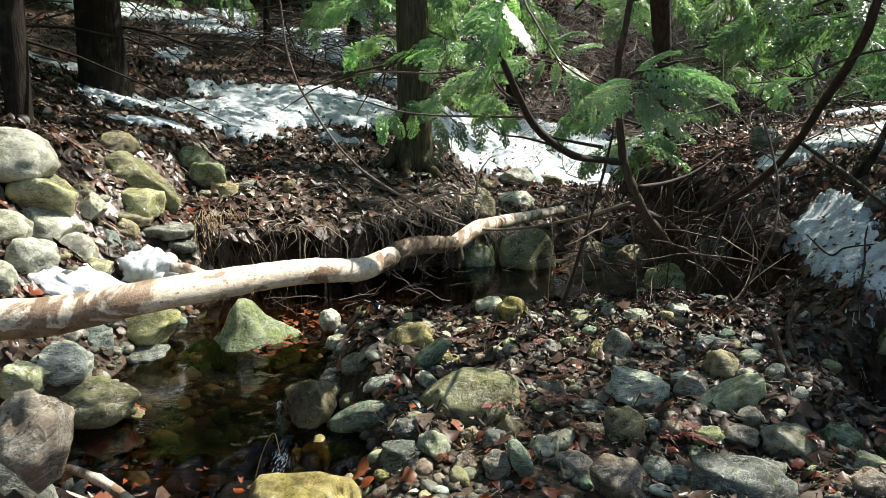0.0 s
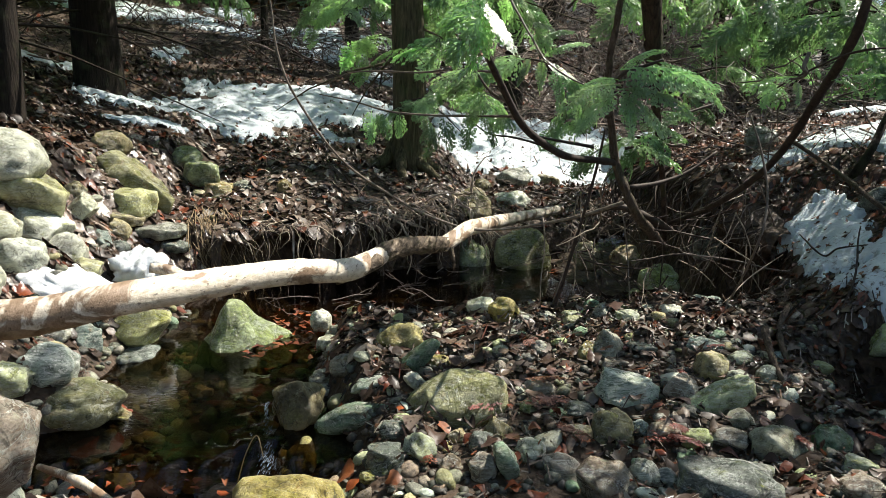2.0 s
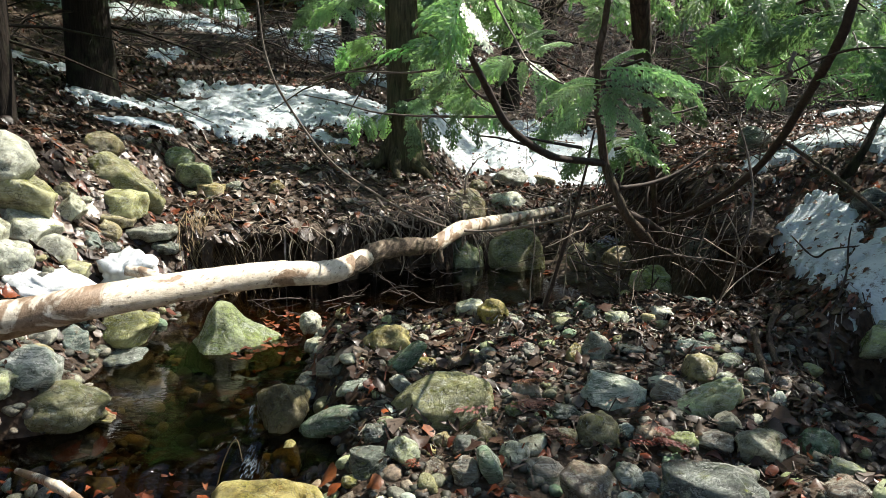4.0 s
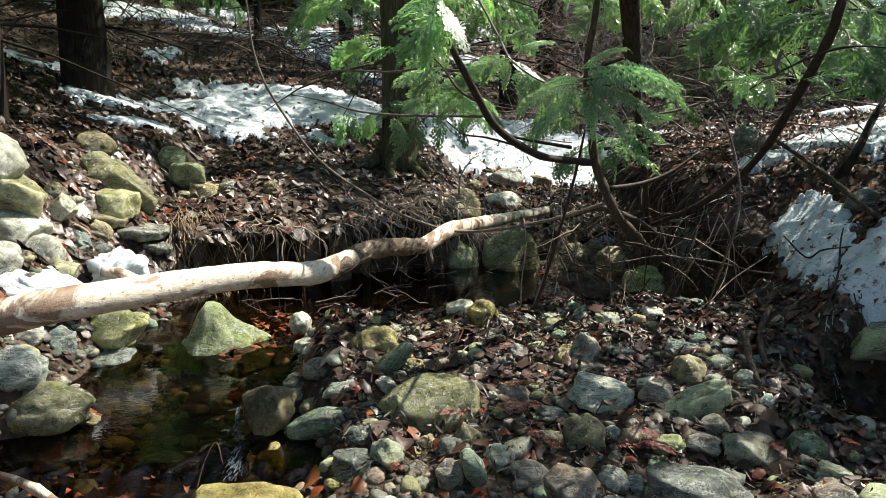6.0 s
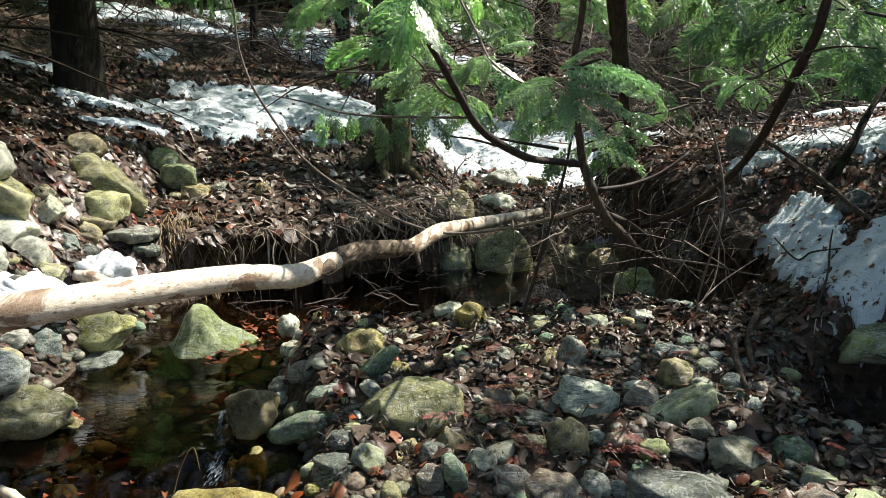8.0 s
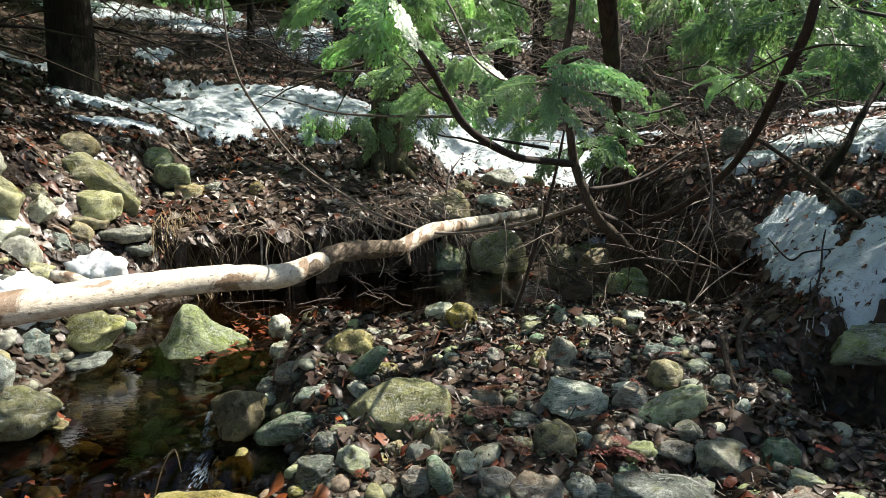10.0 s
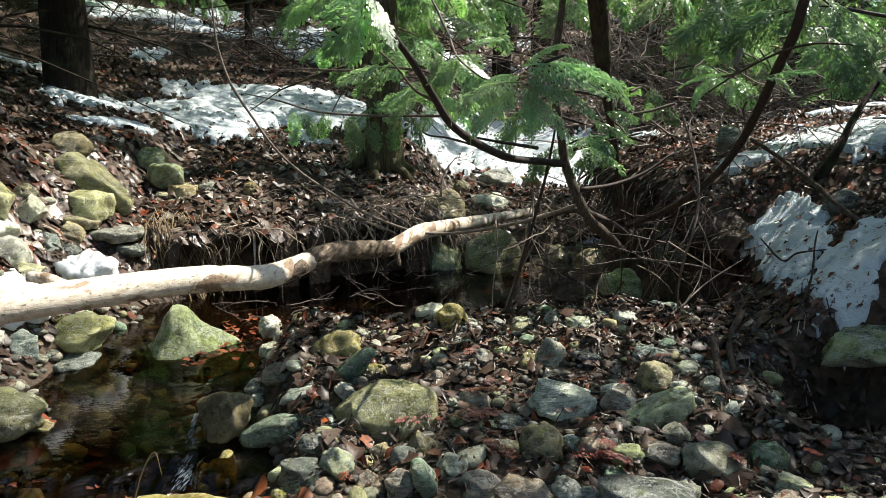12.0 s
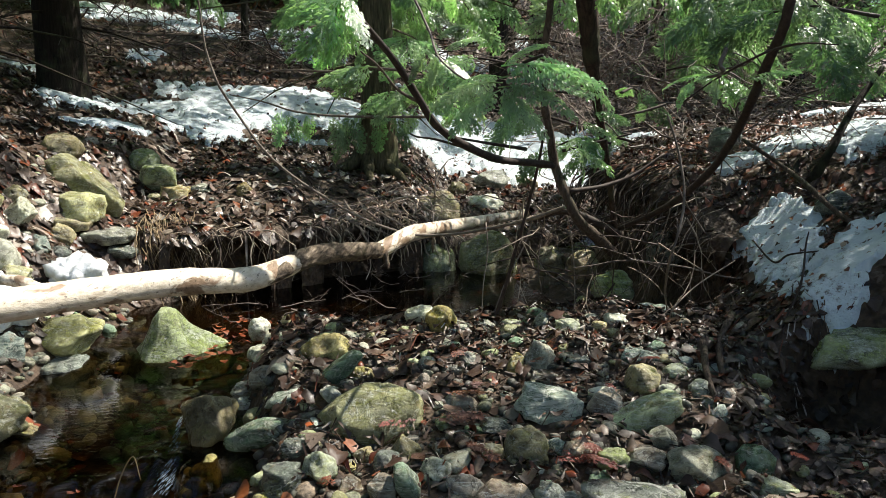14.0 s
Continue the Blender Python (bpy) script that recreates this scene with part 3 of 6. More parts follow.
def snow_patch(x, y, long, wide, turn=0.0, thick=0.06, seed=1, fringe=0.35, label="patch of old crusted snow lying on leaf litter"):
    """A melting patch with a ragged rim, laid over the ground."""
    SNOWS.append((x, y, long, wide, turn))
    k = 96
    u, v = np.meshgrid(np.linspace(-1.3, 1.3, k), np.linspace(-1.3, 1.3, k))
    c, s = math.cos(radians(turn)), math.sin(radians(turn))
    gx, gy = x + long * u * c - wide * v * s, y + long * u * s + wide * v * c
    rag = np.array([[sum(w * noise.noise(Vector((px * f, py * f, seed * 7.7))) for f, w in ((2.2, 0.9), (6.0, 0.7), (17.0, 0.55), (45.0, 0.3))) for px, py in zip(ra, rb)] for ra, rb in zip(gx, gy)])
    body = 1 - np.hypot(u, v) + 1.6 * fringe * rag
    gz = ground_height(gx, gy) - 0.03 + (thick + 0.03) * ease(body, 0.0, 0.22) + thick * 0.14 * rag * ease(body, 0, 0.3)
    i = np.arange(k - 1)[None] + k * np.arange(k - 1)[:, None]
    faces = np.stack([i, i + 1, i + k + 1, i + k], -1).reshape(-1, 4)
    keep = body.reshape(-1)[faces].max(1) > 0
    geo = Geo().add(np.stack([gx, gy, gz], -1).reshape(-1, 3), faces[keep])
    return tagged(part("snow_patch", geo, SNOW), label, "snow", "snow patches")


def in_snow(x, y):
    hit = np.zeros(np.shape(x), bool)
    for sx, sy, a, b, turn in SNOWS:
        c, s = math.cos(radians(turn)), math.sin(radians(turn))
        u, v = (x - sx) * c + (y - sy) * s, -(x - sx) * s + (y - sy) * c
        hit |= np.hypot(u / a, v / b) < 0.85
    return hit


snow_patch(-1.22, 6.55, 1.08, 0.50, 30, 0.045, 1, 0.28)
snow_patch(-1.55, 5.76, 0.36, 0.34, 10, 0.03, 2, 0.45)
snow_patch(-2.16, 5.52, 0.62, 0.30, 78, 0.035, 3, 0.28)
snow_patch(-1.92, 4.85, 0.30, 0.06, 40, 0.025, 4, 0.6)
snow_patch(-3.15, 5.95, 0.42, 0.16, 60, 0.035, 5, 0.3)
snow_patch(-0.75, 5.95, 0.28, 0.12, 20, 0.02, 13, 0.7)
snow_patch(1.0, 7.5, 1.25, 0.95, 25, 0.045, 6, 0.25)
snow_patch(0.2, 6.75, 0.4, 0.3, 15, 0.03, 7, 0.35)
snow_patch(1.51, 2.84, 0.13, 0.34, -13, 0.03, 8, 0.42, "dirty patch of thin snow on the creek bank")
snow_patch(1.65, 2.48, 0.28, 0.17, 20, 0.03, 9, 0.5, "dirty patch of thin snow on the creek bank")
snow_patch(2.16, 3.38, 0.24, 0.34, -15, 0.03, 10, 0.55, "dirty patch of thin snow on the creek bank")
snow_patch(1.62, 3.42, 0.14, 0.06, 0, 0.03, 11, 0.5, "small scrap of snow among dead leaves")
snow_patch(1.95, 3.65, 0.18, 0.34, -10, 0.025, 14, 0.7, "ragged patch of sunlit snow on the bank")
snow_patch(2.75, 4.6, 0.5, 0.3, 20, 0.03, 12, 0.4)
snow_patch(-3.4, 8.9, 0.8, 0.3, 10, 0.03, 15, 0.9)
snow_patch(-1.0, 9.6, 0.9, 0.35, 15, 0.03, 16, 0.9)
snow_patch(0.6, 11.0, 0.8, 0.4, 15, 0.03, 19, 0.5)
for seed, (x, y, long, wide) in enumerate(((-2.6, 7.35, 0.14, 0.3), (-2.5, 8.7, 0.45, 0.16), (-1.75, 9.1, 0.42, 0.32), (-1.2, 8.7, 0.4, 0.4), (-1.1, 11.6, 0.9, 0.8), (0.3, 14.0, 1.2, 1.0), (1.1, 13.4, 0.9, 0.6), (-2.7, 9.7, 0.35, 0.2), (-0.5, 8.1, 0.3, 0.2))):
    snow_patch(x, y, long, wide, 15, 0.03, 20 + seed, 0.75)

def snow_lump(words, shape, at, size, roll=0.0, yaw=0.0):
    """A rounded heap of snow left between the stones."""
    geo = stone_shape(shape, 77, 4)
    v = geo.verts[0]
    geo.verts[0] = v + v * (lumps(v, 6.0, 3) * 0.32 + lumps(v, 13.0, 8) * 0.18)
    me = geo.mesh("snow_lump")
    me.materials.append(CLEAN_SNOW)
    ob = new("snow_lump", me)
    ob.matrix_world = pose(*at, 0, -roll, yaw) @ Matrix.Diagonal((*size, 1))
    return tagged(ob, words, "snow", "snow patches")


# ---- the stones ----
stone("olive", "loaf", (0.078, 2.040, 0.050), (0.30, 0.204, 0.185), 16, 0)
stone("green", "round", (-0.239, 2.063, -0.007), (0.244, 0.103, 0.086), 19, 0)
stone("streaked", "slab", (0.563, 2.040, 0.092), (0.185, 0.102, 0.094), -14, 0)
stone("sage", "slab", (0.799, 1.971, 0.081), (0.244, 0.102, 0.085), 30, 0)
stone("ochre", "round", (0.485, 1.860, 0.041), (0.114, 0.098, 0.123), 0, 0)
stone("moss", "peak", (-0.762, 2.880, 0.010), (0.43, 0.34, 0.295), 0, 0)
stone("brown", "block", (-0.410, 2.140, -0.002), (0.169, 0.148, 0.186), -18, 0)
stone("yellow", "lump", (-0.111, 2.425, 0.123), (0.164, 0.131, 0.115), 20, 0)
stone("green", "slab", (-0.046, 2.293, 0.103), (0.175, 0.088, 0.059), 38, 0)
stone("umber", "round", (-0.289, 2.330, 0.064), (0.106, 0.095, 0.083), 0, 0)
stone("grey", "round", (-0.379, 2.415, -0.012), (0.091, 0.082, 0.067), 15, 0)
stone("pale", "round", (-0.363, 2.363, -0.042), (0.052, 0.055, 0.062), 0, 0)
stone("streaked", "slab", (-0.184, 2.183, 0.056), (0.140, 0.126, 0.033), 10, 0)
stone("sage", "block", (-0.026, 1.806, 0.006), (0.093, 0.091, 0.101), 0, 0)
stone("umber", "round", (0.136, 1.741, -0.007), (0.076, 0.075, 0.083), 0, 0)
stone("green", "slab", (0.195, 1.734, 0.013), (0.107, 0.096, 0.054), -50, 0)
stone("ochre", "peak", (0.181, 1.885, 0.035), (0.085, 0.076, 0.073), 0, 0)
stone("pale", "block", (0.258, 1.781, 0.020), (0.082, 0.074, 0.070), 0, 0)
stone("umber", "round", (0.333, 1.736, -0.005), (0.102, 0.092, 0.074), -20, 0)
stone("rust", "block", (0.425, 1.624, 0.006), (0.156, 0.109, 0.119), 0, 0)
stone("grey", "round", (0.523, 1.664, 0.011), (0.071, 0.082, 0.091), 35, 0)
stone("blue", "block", (0.565, 1.641, 0.005), (0.060, 0.065, 0.072), 0, 0)
stone("dark", "slab", (0.675, 1.570, 0.016), (0.240, 0.168, 0.134), 0, 0)
stone("granite", "loaf", (0.875, 1.755, 0.044), (0.140, 0.112, 0.108), -15, 0)
stone("green", "loaf", (1.024, 1.775, 0.048), (0.095, 0.086, 0.086), -20, 0)
stone("sage", "slab", (1.023, 1.655, 0.040), (0.084, 0.075, 0.054), 0, 0)
stone("umber", "block", (0.972, 1.553, 0.036), (0.106, 0.095, 0.074), 0, 0)
stone("moss", "round", (0.690, 1.803, 0.041), (0.084, 0.075, 0.063), 15, 0)
stone("rust", "slab", (0.614, 1.828, 0.055), (0.092, 0.083, 0.044), 0, 0)
stone("blue", "block", (0.564, 1.871, 0.036), (0.050, 0.054, 0.061), 0, 0)
stone("umber", "block", (0.718, 2.032, 0.085), (0.102, 0.100, 0.111), 20, 0)
stone("ochre", "round", (0.850, 2.151, 0.112), (0.107, 0.109, 0.121), 0, 0)
stone("grey", "round", (0.909, 2.098, 0.099), (0.065, 0.059, 0.062), 0, 0)
stone("blue", "slab", (0.878, 2.313, 0.140), (0.124, 0.111, 0.047), 0, 0)
stone("yellow", "round", (0.261, 2.696, 0.154), (0.113, 0.101, 0.107), 0, 0)
stone("pale", "slab", (0.179, 2.797, 0.146), (0.108, 0.097, 0.070), 20, 0)
stone("pale", "round", (-0.477, 3.000, 0.032), (0.093, 0.092, 0.103), 0, 0)
stone("pale", "slab", (-0.393, 2.711, 0.029), (0.114, 0.103, 0.054), 14, 0)
stone("sage", "slab", (0.701, 2.605, 0.149), (0.089, 0.080, 0.063), 6, 0)
stone("grey", "block", (0.626, 2.677, 0.154), (0.050, 0.069, 0.077), -50, 0)
stone("ochre", "block", (0.500, 2.306, 0.119), (0.068, 0.067, 0.075), 0, 0)
stone("grey", "block", (0.351, 2.352, 0.110), (0.066, 0.059, 0.066), 0, 0)
stone("moss", "round", (0.284, 2.001, 0.050), (0.061, 0.055, 0.053), 0, 0)
stone("green", "slab", (0.358, 1.993, 0.032), (0.069, 0.062, 0.035), 0, 0)
stone("dark", "slab", (0.417, 1.968, 0.061), (0.040, 0.081, 0.090), 80, 0)
stone("sage", "round", (0.964, 2.214, 0.128), (0.086, 0.077, 0.047), 0, 0)
stone("grey", "round", (0.997, 2.100, 0.111), (0.065, 0.059, 0.064), 0, 0)
stone("umber", "round", (1.063, 2.054, 0.108), (0.056, 0.050, 0.053), 0, 0)
stone("granite", "slab", (0.837, 1.870, 0.063), (0.088, 0.079, 0.050), -40, 0)
stone("umber", "block", (0.773, 1.788, 0.046), (0.099, 0.089, 0.063), 0, 0)
stone("grey", "block", (0.790, 1.692, 0.008), (0.080, 0.072, 0.053), 0, 0)
stone("yellow", "round", (0.022, 2.305, 0.084), (0.076, 0.068, 0.051), 0, 0)
stone("rust", "slab", (0.121, 2.306, 0.092), (0.086, 0.078, 0.042), 0, 0)
stone("pale", "slab", (-0.049, 2.166, 0.071), (0.051, 0.066, 0.073), 50, 0)
stone("ochre", "block", (0.071, 1.899, 0.006), (0.060, 0.054, 0.048), 0, 0)
stone("dark", "round", (0.139, 1.842, 0.016), (0.073, 0.066, 0.063), 0, 0)
stone("rust", "block", (0.055, 1.767, -0.014), (0.070, 0.064, 0.071), 0, 0)
stone("grey", "slab", (0.440, 2.525, 0.117), (0.098, 0.088, 0.029), 0, 0)
stone("grey", "round", (0.807, 2.736, 0.145), (0.074, 0.067, 0.048), 0, 0)
stone("pale", "slab", (0.893, 2.683, 0.151), (0.104, 0.093, 0.059), 0, 0)
stone("sage", "slab", (0.515, 2.718, 0.129), (0.084, 0.076, 0.043), 0, 0)
stone("grey", "round", (0.420, 2.717, 0.125), (0.084, 0.076, 0.051), 0, 0)
stone("grey", "slab", (0.570, 2.321, 0.134), (0.090, 0.082, 0.091), -25, 0)
stone("dark", "slab", (0.690, 2.332, 0.128), (0.109, 0.098, 0.032), 0, 0)
stone("ochre", "slab", (0.398, 1.847, 0.039), (0.066, 0.059, 0.045), 0, 0)
stone("umber", "slab", (0.576, 2.248, 0.097), (0.088, 0.079, 0.040), 0, 0)
stone("yellow", "lump", (-0.364, 1.980, -0.090), (0.085, 0.11, 0.11), 0, 0)
stone("yellow", "slab", (-0.316, 1.563, -0.014), (0.259, 0.155, 0.129), 0, 0)
stone("ochre", "round", (-0.153, 1.747, -0.035), (0.047, 0.043, 0.034), 0, 0)
stone("olive", "round", (-1.072, 2.141, 0.005), (0.29, 0.22, 0.165), 8, 0)
stone("streaked", "round", (-1.164, 2.157, 0.119), (0.173, 0.155, 0.146), 0, 0)
stone("straw", "loaf", (-1.222, 2.881, 0.026), (0.311, 0.249, 0.178), 6, 0)
stone("sage", "slab", (-1.230, 2.050, 0.108), (0.124, 0.111, 0.109), -15, 0)
stone("umber", "block", (-0.540, 0.900, 0.432), (0.114, 0.128, 0.142), 0, 0)
stone("blue", "round", (-1.074, 3.036, -0.095), (0.107, 0.096, 0.107), 0, 0)
stone("dark", "round", (-0.775, 3.049, -0.110), (0.072, 0.073, 0.081), 0, 0)
stone("dark", "slab", (-1.157, 2.730, -0.059), (0.139, 0.125, 0.075), 0, 0)
stone("ochre", "slab", (-0.966, 2.178, -0.052), (0.086, 0.078, 0.038), 0, 0)
stone("pale", "block", (-1.344, 2.553, 0.099), (0.112, 0.101, 0.084), 10, 0)
stone("blue", "block", (-1.279, 2.631, 0.056), (0.119, 0.108, 0.115), -20, 0)
stone("dark", "lump", (-1.157, 2.764, -0.064), (0.226, 0.203, 0.107), 0, 0)
stone("blue", "loaf", (-1.091, 3.028, -0.079), (0.164, 0.148, 0.123), 0, 0)
stone("pale", "slab", (-1.220, 2.062, 0.117), (0.108, 0.097, 0.060), -15, 0)
stone("pale", "round", (-1.204, 2.076, 0.072), (0.054, 0.048, 0.035), 0, 0)
stone("brown", "loaf", (-0.965, 1.10, 0.345), (0.24, 0.30, 0.30), 0, 20)
stone("dark", "round", (-0.271, 2.018, -0.091), (0.096, 0.087, 0.065), 0, 0)
stone("dark", "slab", (-0.115, 1.783, -0.003), (0.099, 0.089, 0.073), 0, 0)
stone("dark", "round", (-0.098, 1.881, 0.034), (0.074, 0.067, 0.054), 0, 0)
stone("pale", "loaf", (-1.841, 3.165, 0.712), (0.396, 0.357, 0.243), -12, 0)
stone("straw", "slab", (-1.736, 3.175, 0.562), (0.342, 0.308, 0.190), -18, 0)
stone("pale", "slab", (-1.668, 3.070, 0.434), (0.238, 0.214, 0.103), -20, 0)
stone("pale", "round", (-1.545, 2.735, 0.351), (0.184, 0.165, 0.157), 0, 0)
stone("pale", "loaf", (-1.525, 3.025, 0.316), (0.170, 0.162, 0.180), 15, 0)
stone("straw", "block", (-1.407, 2.880, 0.263), (0.176, 0.159, 0.121), 8, 0)
stone("pale", "round", (-1.721, 2.840, 0.443), (0.214, 0.192, 0.157), 0, 0)
stone("pale", "round", (-1.585, 2.540, 0.306), (0.156, 0.141, 0.156), 0, 0)
stone("brown", "loaf", (-1.808, 4.120, 0.731), (0.239, 0.215, 0.172), 0, 0)
stone("olive", "slab", (-1.623, 3.975, 0.531), (0.489, 0.293, 0.211), -33, 0)
stone("straw", "slab", (-1.562, 3.720, 0.454), (0.241, 0.217, 0.150), 0, 0)
stone("ochre", "slab", (-1.540, 3.635, 0.384), (0.175, 0.157, 0.073), 0, 0)
snow_lump("lump of clean melting snow behind the bleached log", "loaf", (-1.397, 2.720, 0.198), (0.397, 0.218, 0.215), -8, 0)
snow_lump("heap of clean melting snow among the bank stones", "lump", (-1.307, 3.200, 0.192), (0.246, 0.197, 0.225), 10, 0)
stone("moss", "loaf", (-1.526, 4.515, 0.651), (0.197, 0.177, 0.143), 0, 0)
stone("moss", "slab", (-1.392, 4.390, 0.558), (0.232, 0.209, 0.169), 10, 0)
stone("ochre", "slab", (-1.288, 4.314, 0.462), (0.173, 0.155, 0.111), 0, 0)
stone("grey", "slab", (-1.417, 3.715, 0.310), (0.260, 0.234, 0.084), 5, 0)
stone("ochre", "slab", (-1.541, 3.554, 0.341), (0.097, 0.111, 0.124), 60, 0)
stone("ochre", "round", (-1.689, 3.450, 0.540), (0.106, 0.096, 0.095), 0, 0)
stone("pale", "slab", (-1.591, 3.300, 0.477), (0.102, 0.103, 0.114), -45, 0)
stone("blue", "block", (-1.503, 3.285, 0.332), (0.082, 0.090, 0.100), 0, 0)
stone("ochre", "round", (-1.387, 4.270, 0.451), (0.082, 0.074, 0.055), 0, 0)
stone("grey", "round", (-1.183, 4.472, 0.477), (0.138, 0.124, 0.084), 0, 0)
stone("dark", "round", (-1.462, 3.354, 0.284), (0.105, 0.094, 0.072), 0, 0)
stone("dark", "slab", (-1.326, 3.686, 0.237), (0.129, 0.116, 0.062), 0, 0)
stone("moss", "round", (0.215, 4.550, 0.010), (0.231, 0.275, 0.305), 0, 0)
stone("olive", "loaf", (0.519, 4.450, 0.047), (0.349, 0.280, 0.341), 22, 0)
stone("brown", "loaf", (0.195, 5.015, 0.285), (0.345, 0.310, 0.287), 0, 0)
stone("grey", "loaf", (0.657, 6.420, 0.377), (0.312, 0.281, 0.213), 0, 0)
stone("brown", "round", (0.354, 6.100, 0.334), (0.158, 0.142, 0.151), 0, 0)
stone("brown", "round", (-0.942, 4.512, 0.467), (0.103, 0.100, 0.111), 0, 0)
stone("dark", "round", (-1.150, 5.811, 0.676), (0.149, 0.150, 0.167), 0, 0)
stone("brown", "slab", (-0.855, 6.091, 0.721), (0.179, 0.161, 0.160), -30, 0)
stone("pale", "lump", (0.543, 5.495, 0.278), (0.294, 0.264, 0.162), 0, 0)
stone("brown", "slab", (0.953, 6.540, 0.340), (0.224, 0.202, 0.156), 0, 0)
stone("moss", "loaf", (0.989, 3.220, 0.157), (0.189, 0.170, 0.160), 0, 0)
stone("brown", "loaf", (0.919, 3.530, 0.187), (0.146, 0.154, 0.171), 0, 0)
stone("brown", "round", (0.815, 3.915, 0.144), (0.166, 0.152, 0.169), 0, 0)
stone("moss", "slab", (1.545, 2.23, 0.205), (0.42, 0.24, 0.10), 9, 0)
stone("ochre", "round", (1.710, 3.193, 0.562), (0.106, 0.095, 0.083), 0, 0)
stone("dark", "round", (1.667, 3.825, 0.770), (0.171, 0.154, 0.144), 0, 0)
stone("sage", "slab", (1.502, 3.160, 0.412), (0.144, 0.130, 0.056), 0, 0)
stone("brown", "slab", (1.507, 3.300, 0.485), (0.175, 0.157, 0.111), 0, 0)
stone("dark", "block", (1.754, 2.920, 0.522), (0.176, 0.159, 0.173), 0, 0)
stone("dark", "round", (1.230, 3.265, 0.323), (0.174, 0.157, 0.167), 0, 0)
stone("dark", "loaf", (-0.625, 0.980, 0.286), (0.171, 0.119, 0.166), 0, 0)

STONES_AT = [(o.matrix_world.translation.x, o.matrix_world.translation.y, 0.5 * max(o.scale)) for o in bpy.data.objects if o.name.startswith(("stone", "boulder"))]


def cobbles(count, area, small, large, seed):
    """Loose cobbles, each a thing, where no larger stone lies."""
    g = np.random.default_rng(seed)
    taken = [(x, y, r) for x, y, r in STONES_AT]
    made = 0
    tones = ["grey", "umber", "granite", "olive", "blue", "moss", "green", "rust", "ochre", "sage", "streaked", "olive", "sage", "ochre", "pale", "green"]
    shapes = ["round", "slab", "block", "loaf"]
    for _ in range(count * 12):
        if made >= count:
            break
        x, y = g.uniform(area[0], area[2]), g.uniform(area[1], area[3])
        s = small + (large - small) * g.random() ** 2
        h = float(ground_height(x, y))
        if h < -0.2 or any((x - a) ** 2 + (y - b) ** 2 < (0.8 * r + 0.42 * s) ** 2 for a, b, r in taken):
            continue
        taken.append((x, y, s / 2))
        tone, shape = tones[g.integers(len(tones))], shapes[g.integers(4)]
        ob = new("cobble", stone_mesh(shape, tone, int(g.integers(3)), 2))
        size = (s, s * g.uniform(0.6, 0.95), s * g.uniform(0.4, 0.75))
        ob.matrix_world = pose(x, y, h + size[2] * 0.22, g.uniform(-18, 18), g.uniform(-18, 18), g.uniform(0, 360)) @ Matrix.Diagonal((*size, 1))
        tagged(ob, STONE_WORDS[tone].replace("stone", "cobble") + " on the gravel bar", "cobble", "cobbles of the gravel bar")
        made += 1
    STONES_AT.extend(taken[len(STONES_AT):])


cobbles(215, (-0.45, 1.45, 1.25, 3.0), 0.035, 0.09, 3)
cobbles(25, (-1.15, 2.1, -0.5, 3.0), 0.04, 0.09, 4)
cobbles(28, (-1.7, 1.2, -0.75, 2.4), 0.04, 0.12, 6)
cobbles(30, (-2.0, 2.6, -1.15, 4.6), 0.04, 0.11, 5)
cobbles(34, (-1.5, 2.3, -0.85, 3.4), 0.035, 0.10, 7)


def loose_stones():
    """The smaller stones that fill the gaps, joined."""
    g = np.random.default_rng(14)
    shapes = [np.concatenate(stone_shape(k, 7 + s, 2).verts) for k in ("round", "slab", "block") for s in (1, 2)]
    faces = BALL[2][1]
    geo = Geo()
    for x0, y0, x1, y1, count in ((-0.5, 1.4, 1.35, 3.1, 520), (-2.1, 1.2, -0.8, 4.4, 330), (-1.2, 1.4, 0.9, 4.2, 160), (-1.5, -3.2, 1.6, 1.4, 420), (-1.4, 1.75, -0.8, 2.5, 170), (-1.5, 2.3, -0.85, 3.5, 260)):
        for _ in range(count):
            x, y = g.uniform(x0, x1), g.uniform(y0, y1)
            s = 0.022 + 0.035 * g.random() ** 1.6
            v = shapes[g.integers(6)] * (s, s * g.uniform(0.6, 0.95), s * g.uniform(0.4, 0.7))
            m3 = np.array(pose(0, 0, 0, g.uniform(-25, 25), g.uniform(-25, 25), g.uniform(0, 360)))[:3, :3]
            geo.add(v @ m3.T + (x, y, float(ground_height(x, y)) + s * 0.14), faces)
    n = Nodes("small_stones", 0.55, 0.45)
    rnd = n.add("ShaderNodeNewGeometry").outputs["Random Per Island"]
    c = n.ramp(rnd, (0.0, (0.06, 0.06, 0.05)), (0.2, (0.15, 0.15, 0.125)), (0.4, (0.13, 0.14, 0.085)), (0.6, (0.21, 0.20, 0.165)), (0.75, (0.10, 0.12, 0.10)), (0.88, (0.19, 0.13, 0.085)), (1.0, (0.33, 0.33, 0.27)))
    c = n.mix(1.0, c, n.ramp(n.noise(90, 6, 0.8), (0.36, (0.3, 0.3, 0.3)), (0.5, (1, 1, 1)), (0.64, (1.7, 1.7, 1.6))), "MULTIPLY")
    n.bump(n.noise(120, 5, 0.75), 0.7, 0.006)
    tagged(part("small_stones", geo, n.done(c, n.level(n.noise(25, 3), 0.4, 0.6, 0.25, 0.65))), "small mixed river stones filling the gaps", "stones", kind="stuff")


loose_stones()


